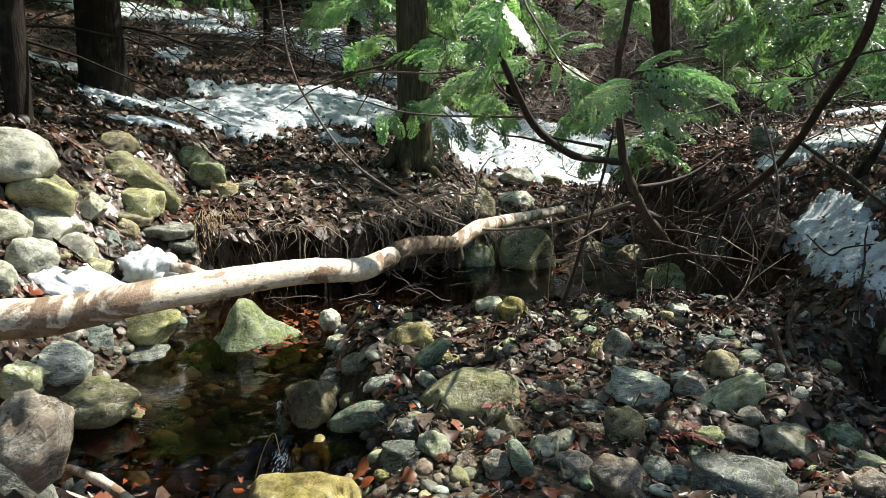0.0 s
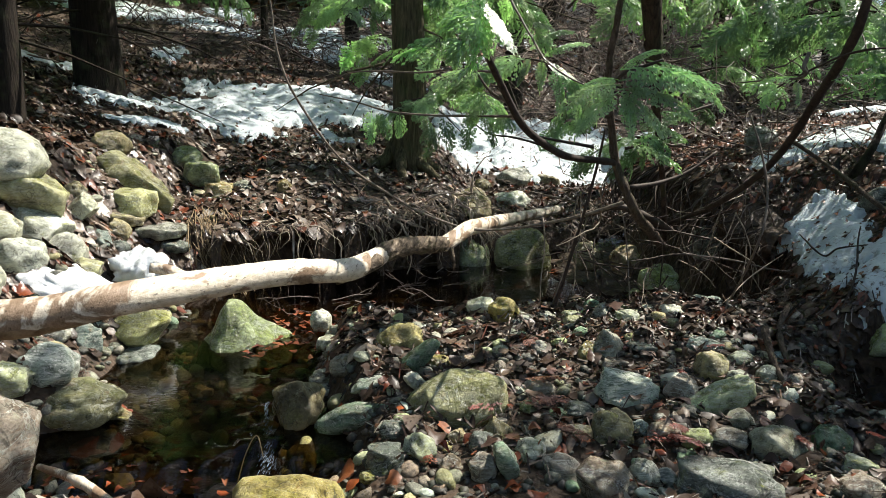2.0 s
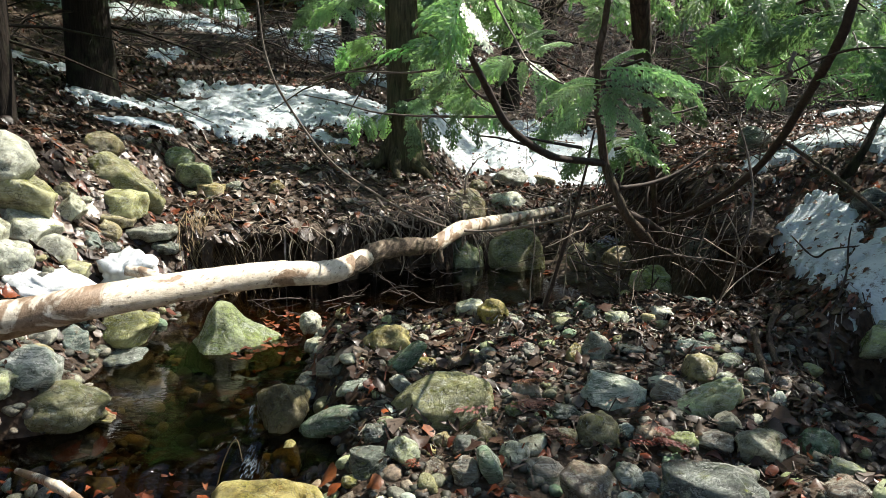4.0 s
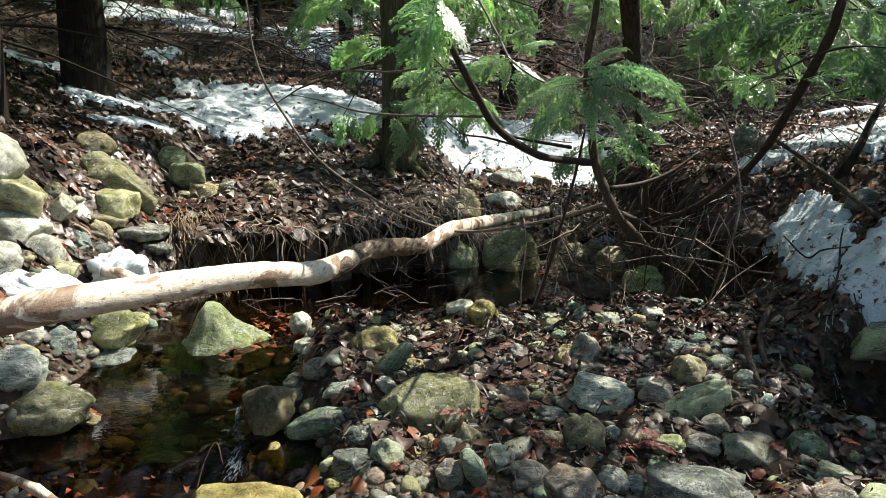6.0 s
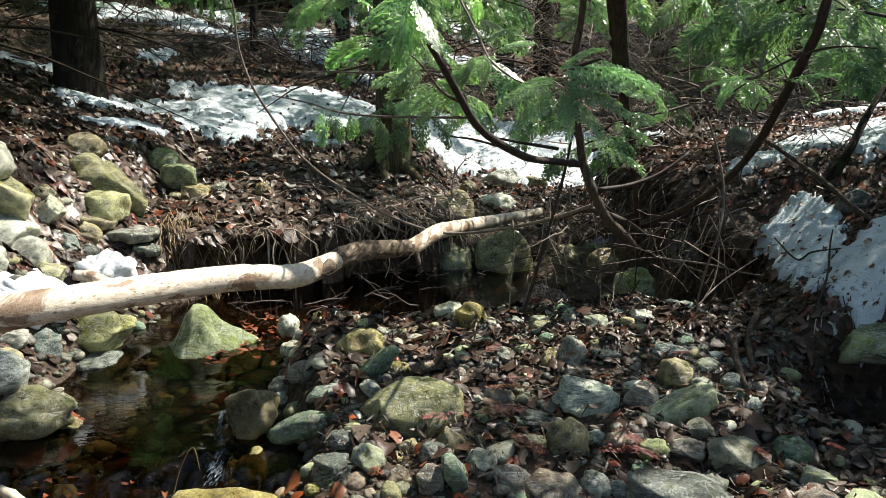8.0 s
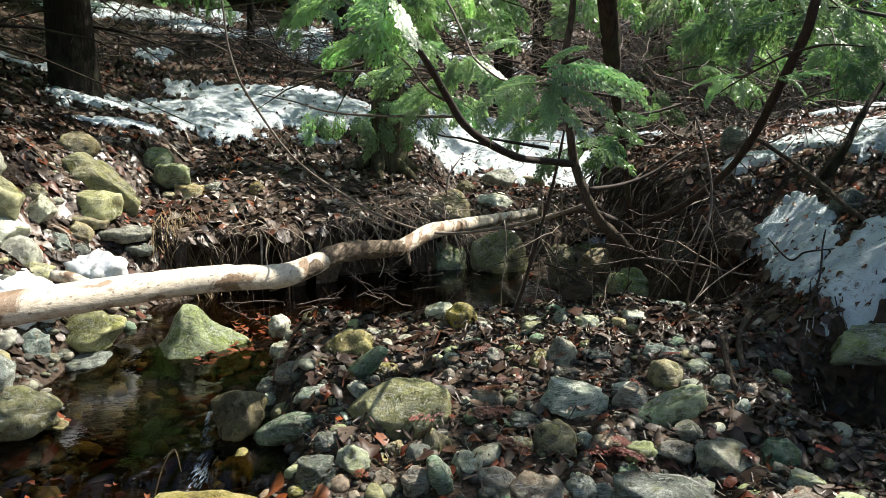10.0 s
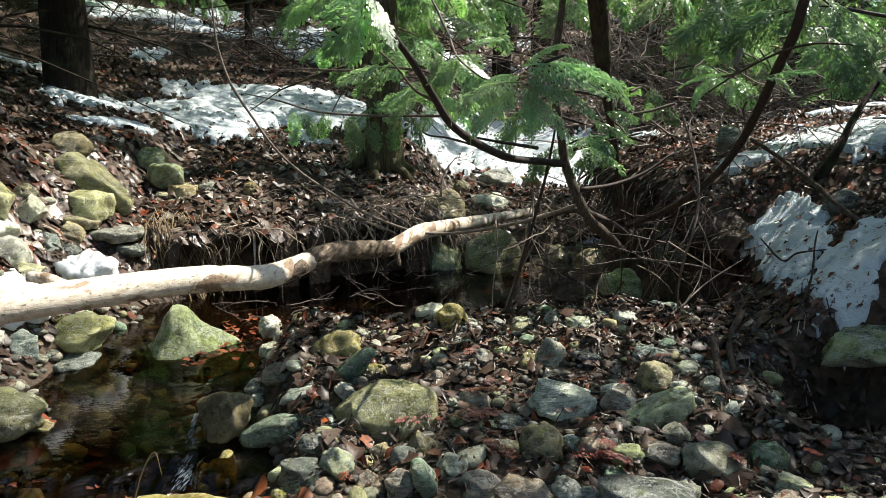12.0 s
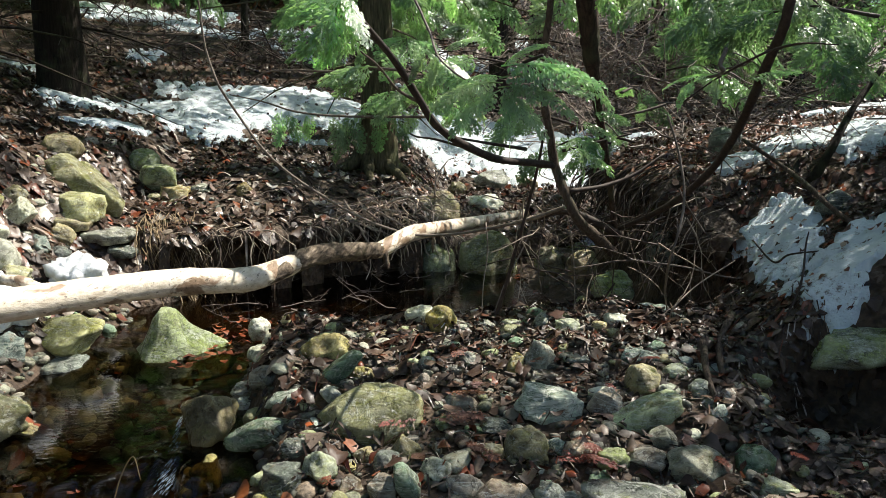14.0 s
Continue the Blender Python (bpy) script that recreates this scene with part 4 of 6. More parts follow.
def pebbles():
    """Fine gravel that nobody could count."""
    g = np.random.default_rng(12)
    v0, f0 = BALL[1]
    geo = Geo()
    for _ in range(5200):
        x, y = g.uniform(-0.75, 1.35), g.uniform(1.35, 3.15)
        h = float(ground_height(x, y))
        if h < -0.1:
            continue
        s = 0.006 + 0.016 * g.random() ** 2.2
        v = v0 * (1 + 0.22 * g.normal(size=(len(v0), 1))) * (s, s * g.uniform(0.6, 1), s * g.uniform(0.4, 0.8))
        a = g.uniform(0, 6.28)
        v = v @ np.array([[math.cos(a), math.sin(a), 0], [-math.sin(a), math.cos(a), 0], [0, 0, 1]])
        geo.add(v + (x, y, h + s * 0.2), f0)
    n = Nodes("gravel", 0.6, 0.4)
    rnd = n.add("ShaderNodeNewGeometry").outputs["Random Per Island"]
    c = n.ramp(rnd, (0.0, (0.03, 0.027, 0.022)), (0.35, (0.075, 0.07, 0.06)), (0.6, (0.06, 0.065, 0.045)), (0.8, (0.13, 0.12, 0.10)), (0.92, (0.10, 0.055, 0.033)), (1.0, (0.28, 0.27, 0.23)))
    n.bump(n.noise(220, 3), 0.4, 0.003)
    tagged(part("gravel", geo, n.done(n.mix(n.level(n.noise(130, 3), 0.4, 0.7, 0.0, 0.6), c, (0.04, 0.035, 0.03)))), "mixed grey and brown creek gravel", "gravel", kind="stuff")


pebbles()


# ---- the fallen log ----
def furrowed_bark():
    """Grey-brown bark, furrowed along the log."""
    n = Nodes("weathered_bark", 0.75, 0.3)
    along = n.spread((1, 0.10, 1), radians(-22))
    furrow = n.noise(70, 5, 0.7, along, 0.4)
    c = n.ramp(furrow, (0.34, (0.018, 0.013, 0.009)), (0.48, (0.085, 0.062, 0.042)), (0.62, (0.20, 0.155, 0.11)), (0.7, (0.36, 0.31, 0.25)))
    c = n.mix(n.level(n.noise(11, 4, 0.6), 0.54, 0.62, 0.0, 0.6), c, (0.10, 0.09, 0.04))
    n.bump(furrow, 1.0, 0.012)
    return n.done(c)


def fallen_log():
    log = thing("fallen_log", "bleached barkless log lying across the creek", "log", (-0.1, 2.3, 0.45))
    inv = Matrix.Translation((0.1, -2.3, -0.45))
    line = glide([(-0.963, 1.12, 0.535), (-0.816, 1.22, 0.514), (-0.69, 1.285, 0.507)] + [(-0.559, 1.380, 0.518), (-0.429, 1.650, 0.497), (-0.332, 1.800, 0.483), (-0.228, 1.97, 0.454), (-0.176, 2.12, 0.452), (-0.131, 2.25, 0.459), (-0.084, 2.42, 0.446), (-0.027, 2.58, 0.423), (0.038, 2.72, 0.406), (0.085, 2.84, 0.415), (0.141, 3.0, 0.426), (0.221, 3.3, 0.401), (0.346, 3.75, 0.363), (0.53, 4.2, 0.334), (0.763, 4.6, 0.324)], 8)

    def own(name, geo, material, label=""):
        ob = part(name, geo, material, log, label)
        ob.matrix_parent_inverse = inv
        return ob

    trunk = Geo().tube(line, [0.034, 0.033, 0.032, 0.032, 0.032, 0.031, 0.028, 0.026, 0.028, 0.030, 0.032, 0.033, 0.032, 0.026], 22, 0.02)
    own("log_trunk", trunk, DRIFT)
    weathered = furrowed_bark()
    bark = line[(line[:, 1] > 2.03) & (line[:, 1] < 2.80)] + (0.0, 0.0, 0.001)
    own("bark_sleeve", Geo().tube(bark, [0.020, 0.0295, 0.0315, 0.031, 0.0310, 0.0295, 0.025], 26, 0.045), weathered, "remnant of rough grey-brown bark")
    near = line[line[:, 0] < -0.60]
    # Brown sleeve set low, so that it shows along the underside.
    own("bark_sleeve", Geo().tube(near + (0.0, 0.002, -0.008), [0.0335, 0.033, 0.032, 0.030, 0.024], 22, 0.03), plain_wood("brown_underside", (0.13, 0.08, 0.045), (0.36, 0.26, 0.17), 40), "brown layer along the underside of the near end")
    own("branch_stub", Geo().tube(glide([(-0.49, 1.50, 0.52), (-0.53, 1.50, 0.545), (-0.565, 1.495, 0.552)], 4), [0.018, 0.013, 0.010], 10, 0.05), DRIFT, "short broken branch stub")
    own("bark_strip", Geo().tube(glide([(-0.151, 2.1, 0.459), (-0.2, 2.02, 0.436), (-0.252, 1.96, 0.418)], 5), [0.022, 0.015, 0.004], 9, 0.08), weathered, "torn strip of dark bark")
    own("knot", Geo().tube(glide([(-0.12, 2.33, 0.44), (-0.13, 2.30, 0.40), (-0.128, 2.29, 0.385)], 4), [0.013, 0.008, 0.004], 8, 0.05), PALE_BARK)
    own("branch_stub", Geo().tube(glide([(0.06, 2.72, 0.40), (0.07, 2.70, 0.36), (0.075, 2.69, 0.345)], 4), [0.012, 0.009, 0.004], 8, 0.05), PALE_BARK)


fallen_log()

# ---- young cedars by the creek ----
sapling = thing("cedar_sapling", "young cedar with a bent stem and drooping green sprays", "sapling", (0.949, 3.05, 0.30))
sapling_inv = Matrix.Translation((-0.949, -3.05, -0.30))


def limb_of(owner, inv, name, line, radii, bark, label="", sides=8, per=6):
    ob = part(name, Geo().tube(glide(line, per), radii, sides, 0.05), bark, owner, label)
    ob.matrix_parent_inverse = inv
    return ob


stem = limb_of(sapling, sapling_inv, "stem", [(0.56, 1.85, 2.5), (0.58, 2.1, 1.9), (0.600, 2.400, 1.368), (0.603, 2.500, 1.183), (0.594, 2.550, 1.067), (0.606, 2.600, 0.923), (0.630, 2.640, 0.828), (0.657, 2.680, 0.709), (0.698, 2.660, 0.601), (0.746, 2.690, 0.516), (0.839, 2.850, 0.438), (0.949, 3.050, 0.343)], [0.006, 0.008, 0.010, 0.012, 0.013, 0.014, 0.016, 0.017, 0.02, 0.022], PALE_BARK, "grey-brown bent stem", 10)
arm = limb_of(sapling, sapling_inv, "branch", [(0.657, 2.680, 0.709), (0.554, 2.600, 0.723), (0.438, 2.450, 0.742), (0.330, 2.250, 0.792), (0.259, 2.120, 0.843), (0.220, 2.080, 0.901), (0.183, 2.020, 0.962), (0.154, 1.950, 1.006), (0.124, 1.750, 1.043), (0.109, 1.550, 1.067), (0.100, 1.480, 1.111)], [0.013, 0.012, 0.012, 0.011, 0.010, 0.008, 0.005, 0.003], DARK_TWIG, "dark arching branch")
twig_b = limb_of(sapling, sapling_inv, "branch", [(0.599, 2.47, 1.24), (0.43, 2.25, 1.27), (0.27, 2.03, 1.22), (0.208, 1.95, 1.164), (0.228, 1.9, 1.101), (0.25, 1.84, 1.047), (0.27, 1.74, 0.987), (0.309, 1.66, 0.945), (0.34, 1.62, 0.925)], [0.004, 0.0035, 0.003, 0.0025, 0.0015], TWIG)
frond_limb = limb_of(sapling, sapling_inv, "branch", [(0.60, 2.58, 0.97), (0.56, 2.2, 0.99), (0.49, 1.75, 0.975), (0.43, 1.52, 0.955), (0.46, 1.47, 0.965)], [0.007, 0.005, 0.0025], DARK_TWIG)
rail_a = limb_of(sapling, sapling_inv, "branch", [(0.161, 2.000, 0.980), (0.070, 2.100, 0.994), (-0.030, 2.200, 0.992), (-0.173, 2.300, 1.003), (-0.266, 2.400, 1.003), (-0.349, 2.500, 0.978)], [0.004, 0.003, 0.002], TWIG)
rail_b = limb_of(sapling, sapling_inv, "branch", [(0.239, 2.100, 0.866), (0.100, 2.100, 0.867), (-0.012, 2.150, 0.870), (-0.122, 2.150, 0.881), (-0.225, 2.200, 0.910), (-0.333, 2.250, 0.932)], [0.004, 0.003, 0.0015], TWIG)
limb_of(sapling, sapling_inv, "branch", [(0.330, 2.250, 0.784), (0.249, 2.300, 0.805), (0.182, 2.400, 0.815), (0.128, 2.500, 0.856)], [0.004, 0.003, 0.002], DARK_TWIG)
limb_of(sapling, sapling_inv, "branch", [(0.537, 2.500, 0.770), (0.390, 2.350, 0.795), (0.293, 2.200, 0.814)], [0.006, 0.004, 0.003], DARK_TWIG)
limb_of(sapling, sapling_inv, "branch", [(0.220, 2.080, 0.901), (0.161, 2.050, 0.934), (0.117, 2.000, 0.989), (0.085, 1.900, 1.015)], [0.005, 0.003, 0.002], TWIG)
limb_of(sapling, sapling_inv, "branch", [(0.706, 2.660, 0.621), (0.848, 2.750, 0.634), (0.964, 2.800, 0.672), (1.081, 2.850, 0.743)], [0.009, 0.007, 0.005], DARK_TWIG)
limb_up = limb_of(sapling, sapling_inv, "branch", [(0.600, 2.47, 1.24), (0.75, 2.5, 1.27), (0.95, 2.5, 1.275), (1.15, 2.44, 1.27), (1.30, 2.40, 1.25)], [0.008, 0.006, 0.003], DARK_TWIG)
limb_r = limb_of(sapling, sapling_inv, "branch", [(0.898, 2.600, 0.818), (0.784, 2.600, 0.790), (0.669, 2.600, 0.761)], [0.003, 0.004, 0.006], DARK_TWIG)

leaner = thing("leaning_branch", "dark bare cedar limb leaning over the creek bank", "branch", (0.957, 3.05, 0.40))
leaner_inv = Matrix.Translation((-0.957, -3.05, -0.40))
limb_of(leaner, leaner_inv, "limb", [(1.117, 1.930, 1.222), (1.109, 1.963, 1.135), (1.111, 2.000, 1.072), (1.115, 2.100, 0.984), (1.164, 2.300, 0.904), (1.172, 2.450, 0.792), (1.157, 2.600, 0.684), (1.099, 2.750, 0.578), (1.046, 2.900, 0.506), (0.957, 3.050, 0.432)], [0.011, 0.012, 0.013, 0.0135, 0.013, 0.012, 0.011, 0.009], DARK_TWIG, "", 10)
rail_c = limb_of(leaner, leaner_inv, "side_twig", [(0.922, 1.850, 1.015), (0.907, 1.840, 0.978), (0.914, 1.840, 0.965), (0.902, 1.860, 0.954), (0.855, 1.950, 0.954), (0.850, 2.100, 0.957)], [0.005, 0.005, 0.003, 0.0015], TWIG, "pale peeled twig")
rail_d = limb_of(leaner, leaner_inv, "side_twig", [(1.124, 1.750, 1.011), (1.092, 1.850, 1.025), (1.062, 1.950, 1.018), (1.009, 2.000, 0.988), (0.973, 2.100, 0.951), (0.921, 2.200, 0.893)], [0.0015, 0.003, 0.003, 0.0025, 0.0015], DARK_TWIG)

second = thing("cedar_sapling", "slender dark young cedar standing beside the bent one", "sapling", (0.979, 3.10, 0.28))
second_inv = Matrix.Translation((-0.979, -3.10, -0.28))
limb_of(second, second_inv, "stem", [(0.64, 2.52, 2.6), (0.66, 2.46, 1.9), (0.698, 2.500, 1.391), (0.740, 2.580, 1.178), (0.762, 2.620, 1.055), (0.817, 2.750, 0.888), (0.889, 2.900, 0.676), (0.937, 3.000, 0.490), (0.979, 3.100, 0.335)], [0.022, 0.030, 0.034, 0.034, 0.027, 0.014, 0.012, 0.011, 0.011], RED_BARK, "", 12)

GLINT, SHEEN, PLATE = (0.5, -0.7, 0.71), (0.43, -0.70, 0.75), (0.0, -0.62, 0.78)
spray(arm, (0.116, 1.44, 1.077), (0.056, 1.38, 0.964), CEDAR, 0.8)
spray(arm, (0.113, 1.43, 1.069), (0.09, 1.39, 0.95), CEDAR, 0.7)
spray(arm, (0.122, 1.46, 1.084), (0.045, 1.4, 1.013), CEDAR, 0.8)
spray(arm, (0.114, 1.44, 1.069), (0.159, 1.36, 0.975), CEDAR, 0.45, face=GLINT, flat=0.12)
spray(arm, (0.118, 1.45, 1.07), (0.143, 1.38, 0.989), CEDAR, 0.4, face=GLINT, flat=0.12)
spray(arm, (0.108, 1.5, 1.054), (0.124, 1.46, 0.976), CEDAR, 0.6)
spray(arm, (0.131, 1.8, 0.971), (0.022, 1.75, 0.93), CEDAR, 0.8)
spray(arm, (0.123, 1.8, 0.963), (0.045, 1.78, 0.909), CEDAR, 0.7)
spray(arm, (0.161, 2.05, 0.927), (0.085, 2.0, 0.88), CEDAR, 0.8)
spray(arm, (0.171, 2.08, 0.912), (0.101, 2.05, 0.853), CEDAR_SHADED, 0.8)
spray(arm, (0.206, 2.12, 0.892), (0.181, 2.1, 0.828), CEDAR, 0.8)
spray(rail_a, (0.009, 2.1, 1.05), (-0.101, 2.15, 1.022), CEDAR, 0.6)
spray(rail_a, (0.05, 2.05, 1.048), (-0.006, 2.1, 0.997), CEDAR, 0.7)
spray(rail_a, (0.081, 2.02, 1.043), (0.067, 2.0, 0.986), CEDAR_SHADED, 0.7)
spray(rail_a, (-0.069, 2.2, 1.054), (-0.172, 2.3, 1.025), CEDAR_SHADED, 0.6)
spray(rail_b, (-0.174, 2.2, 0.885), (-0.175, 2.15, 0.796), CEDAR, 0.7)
spray(rail_b, (-0.152, 2.18, 0.881), (-0.121, 2.15, 0.809), CEDAR_SHADED, 0.7)
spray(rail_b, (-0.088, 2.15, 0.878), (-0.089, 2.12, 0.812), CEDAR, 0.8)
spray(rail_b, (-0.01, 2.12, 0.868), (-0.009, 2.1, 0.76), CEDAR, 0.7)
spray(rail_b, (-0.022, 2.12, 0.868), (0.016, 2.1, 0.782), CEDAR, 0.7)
spray(rail_b, (0.037, 2.12, 0.868), (0.061, 2.1, 0.782), CEDAR_SHADED, 0.8)
spray(rail_b, (0.116, 2.1, 0.87), (0.103, 2.1, 0.782), CEDAR_SHADED, 0.8)
spray(rail_b, (0.146, 2.1, 0.873), (0.178, 2.1, 0.788), CEDAR_SHADED, 0.8)
spray(twig_b, (0.248, 1.86, 1.087), (0.306, 1.82, 1.051), CEDAR_SHADED, 0.9, plume=True)
spray(twig_b, (0.264, 1.82, 1.036), (0.338, 1.78, 1.051), CEDAR, 0.9, plume=True)
spray(twig_b, (0.283, 1.78, 1.007), (0.367, 1.74, 1.02), CEDAR, 0.9, plume=True)
spray(twig_b, (0.265, 1.74, 0.993), (0.353, 1.718, 0.922), CEDAR, 0.5, face=SHEEN, flat=0.12)
spray(twig_b, (0.272, 1.74, 0.983), (0.329, 1.726, 0.937), CEDAR, 0.45, face=SHEEN, flat=0.12)
spray(twig_b, (0.262, 1.74, 0.988), (0.253, 1.7, 0.918), CEDAR, 0.9, plume=True)
spray(twig_b, (0.282, 1.7, 0.968), (0.284, 1.64, 0.862), CEDAR, 0.9, plume=True)
spray(twig_b, (0.298, 1.68, 0.955), (0.322, 1.62, 0.84), CEDAR, 0.9, plume=True)
spray(twig_b, (0.315, 1.66, 0.944), (0.359, 1.6, 0.851), CEDAR, 0.9, plume=True)
spray(twig_b, (0.305, 1.68, 0.94), (0.373, 1.6, 0.892), CEDAR, 0.9, plume=True)
spray(twig_b, (0.238, 1.76, 0.995), (0.207, 1.74, 0.932), CEDAR_SHADED, 0.9, plume=True)
spray(frond_limb, (0.389, 1.52, 0.95), (0.565, 1.46, 0.906), CEDAR, 0.9, face=PLATE, plume=True)
spray(frond_limb, (0.386, 1.52, 0.928), (0.54, 1.44, 0.887), CEDAR, 0.9, face=PLATE, plume=True)
spray(frond_limb, (0.384, 1.52, 0.911), (0.512, 1.44, 0.85), CEDAR, 0.9, face=PLATE, plume=True)
spray(frond_limb, (0.388, 1.52, 0.904), (0.466, 1.46, 0.816), CEDAR, 0.9, face=PLATE, plume=True)
spray(frond_limb, (0.392, 1.52, 0.92), (0.265, 1.46, 0.865), CEDAR, 0.9, face=PLATE, plume=True)
spray(frond_limb, (0.388, 1.52, 0.907), (0.296, 1.46, 0.823), CEDAR, 0.9, face=PLATE, plume=True)
spray(frond_limb, (0.4, 1.52, 0.898), (0.402, 1.46, 0.814), CEDAR, 0.9, face=PLATE, plume=True)
spray(frond_limb, (0.395, 1.54, 0.953), (0.471, 1.5, 0.983), CEDAR, 0.9, face=PLATE, plume=True)
spray(frond_limb, (0.441, 1.52, 0.968), (0.588, 1.5, 0.869), CEDAR, 0.8, face=PLATE, plume=True)
spray(frond_limb, (0.391, 1.54, 0.932), (0.309, 1.5, 0.908), CEDAR, 0.9, face=PLATE, plume=True)
spray(limb_r, (0.656, 2.45, 0.782), (0.774, 2.35, 0.705), CEDAR, 0.6)
spray(limb_r, (0.719, 2.5, 0.856), (0.804, 2.4, 0.794), CEDAR_SHADED, 0.7)
spray(limb_r, (0.702, 2.5, 0.819), (0.753, 2.4, 0.741), CEDAR_SHADED, 0.7)
spray(limb_r, (0.755, 2.5, 0.883), (0.819, 2.4, 0.855), CEDAR_SHADED, 0.7)
spray(rail_c, (0.931, 1.86, 0.954), (0.817, 1.95, 0.929), CEDAR, 0.9, plume=True)
spray(rail_c, (0.913, 1.88, 0.95), (0.898, 1.84, 0.89), CEDAR, 0.9, plume=True)
spray(rail_c, (0.871, 1.9, 0.945), (0.823, 1.86, 0.882), CEDAR, 0.9, plume=True)
spray(rail_d, (0.955, 1.8, 0.945), (1.034, 1.74, 0.953), CEDAR_SHADED, 0.6)
spray(rail_d, (0.981, 1.8, 0.95), (1.005, 1.76, 0.907), CEDAR_SHADED, 0.6)
spray(limb_up, (0.753, 2.5, 1.271), (0.789, 2.4, 1.134), CEDAR, 0.6)
spray(limb_up, (0.927, 2.5, 1.262), (0.82, 2.4, 1.137), CEDAR, 0.6)
spray(limb_up, (0.953, 2.5, 1.271), (0.974, 2.4, 1.164), CEDAR, 0.6)
spray(limb_up, (1.042, 2.45, 1.262), (1.064, 2.35, 1.114), CEDAR_SHADED, 0.7)
spray(limb_up, (1.264, 2.4, 1.253), (1.27, 2.36, 1.181), CEDAR, 0.5, face=GLINT, flat=0.12)


def hanging_boughs(owner, inv, count, box, size, material, seed, sprays=9, fine=True):
    """Boughs that fill a stretch of the air over the bank with drooping sprays."""
    g = np.random.default_rng(seed)
    for i in range(count):
        a = np.array([g.uniform(box[0], box[3]), g.uniform(box[1], box[4]), g.uniform(box[2], box[5])])
        yaw = g.uniform(0, 6.28)
        way = np.array((math.cos(yaw), math.sin(yaw), g.uniform(-0.15, 0.1)))
        long = size * g.uniform(2.2, 3.6)
        line = [a, a + way * long * 0.4 + (0, 0, 0.03), a + way * long * 0.75, a + way * long - np.array((0, 0, long * 0.14))]
        br = bough(owner, line, [0.006, 0.002], material, sprays, size, seed=seed * 31 + i, fine=fine)
        br.matrix_parent_inverse = inv
        for c in br.children:
            c.matrix_parent_inverse = Matrix()


hanging_boughs(second, second_inv, 8, (1.15, 3.2, 1.15, 2.0, 4.0, 1.6), 0.18, CEDAR_SHADED, 5)
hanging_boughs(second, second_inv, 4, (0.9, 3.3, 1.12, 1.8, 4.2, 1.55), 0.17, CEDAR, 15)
hanging_boughs(second, second_inv, 6, (1.3, 2.1, 1.06, 1.7, 2.7, 1.3), 0.15, CEDAR_SHADED, 6, 7)
hanging_boughs(second, second_inv, 6, (0.75, 2.8, 0.75, 1.15, 3.4, 1.0), 0.12, CEDAR_SHADED, 8, 6)
# Three sets of unseen boughs, added to shade pool, gravel and near boulder.
hanging_boughs(second, second_inv, 6, (0.4, 2.65, 2.25, 0.85, 3.1, 2.5), 0.2, CEDAR_SHADED, 51, 9)
hanging_boughs(second, second_inv, 5, (1.5, 2.35, 2.35, 2.3, 3.0, 2.65), 0.18, CEDAR_SHADED, 52, 8)
hanging_boughs(sapling, sapling_inv, 4, (0.3, 1.5, 2.35, 0.75, 1.8, 2.55), 0.17, CEDAR_SHADED, 53, 8)
hanging_boughs(sapling, sapling_inv, 2, (0.2, 3.0, 1.12, 0.6, 3.6, 1.45), 0.16, CEDAR, 9, 8)
hanging_boughs(sapling, sapling_inv, 1, (-0.15, 2.9, 1.10, 0.2, 3.4, 1.4), 0.15, CEDAR, 10, 8)




# ---- bare twigs and sticks ----
def stick(name, label, line, radii, material, category="twig", sides=7):
    return tagged(part(name, Geo().tube(glide(line, 7), radii, sides, 0.06), material), label, category, "sticks and twigs")


stick("arching_twig", "long thin bare twig arching down over the creek", [(-0.617, 2.850, 1.375), (-0.602, 2.850, 1.257), (-0.594, 2.850, 1.157), (-0.577, 2.850, 1.076), (-0.543, 2.850, 0.984), (-0.489, 2.900, 0.877), (-0.407, 2.900, 0.759), (-0.320, 2.950, 0.663), (-0.188, 2.950, 0.574), (-0.055, 2.950, 0.496), (0.124, 2.950, 0.433), (0.282, 2.980, 0.424), (0.437, 2.950, 0.451), (0.578, 2.850, 0.497), (0.706, 2.750, 0.557)], [0.0028, 0.004, 0.0048, 0.005, 0.005, 0.006, 0.008], BRUSH)
stick("twig", "short dry side twig on the arching one", [(-0.596, 2.850, 1.112), (-0.670, 2.900, 1.146), (-0.717, 2.950, 1.147)], [0.003, 0.0015], TWIG)
stick("hanging_twig", "thin pale twig hanging down to the gravel", [(0.811, 1.900, 0.865), (0.832, 1.880, 0.790), (0.841, 1.850, 0.709), (0.834, 1.820, 0.651), (0.811, 1.780, 0.595), (0.801, 1.800, 0.530), (0.855, 2.000, 0.417), (0.968, 2.350, 0.280)], [0.0025, 0.0032, 0.0032, 0.003, 0.0025], TWIG)
stick("hanging_twig", "thin pale twig hanging down to the gravel", [(0.846, 1.900, 0.692), (0.890, 1.950, 0.637), (0.984, 2.100, 0.557)], [0.002, 0.002], TWIG)
stick("propped_stick", "grey-brown stick propped against the snowy bank", [(1.462, 3.100, 0.791), (1.607, 3.100, 0.699), (1.675, 2.950, 0.607), (1.687, 2.800, 0.545), (1.742, 2.600, 0.458)], [0.008, 0.010, 0.009], PALE_BARK, "stick")
stick("broken_stem", "dark broken stem rising from the snow", [(2.106, 3.300, 1.087), (1.940, 3.200, 0.906), (1.805, 3.080, 0.746), (1.748, 3.100, 0.623)], [0.010, 0.014, 0.017, 0.022], BARK, "stem", 10)
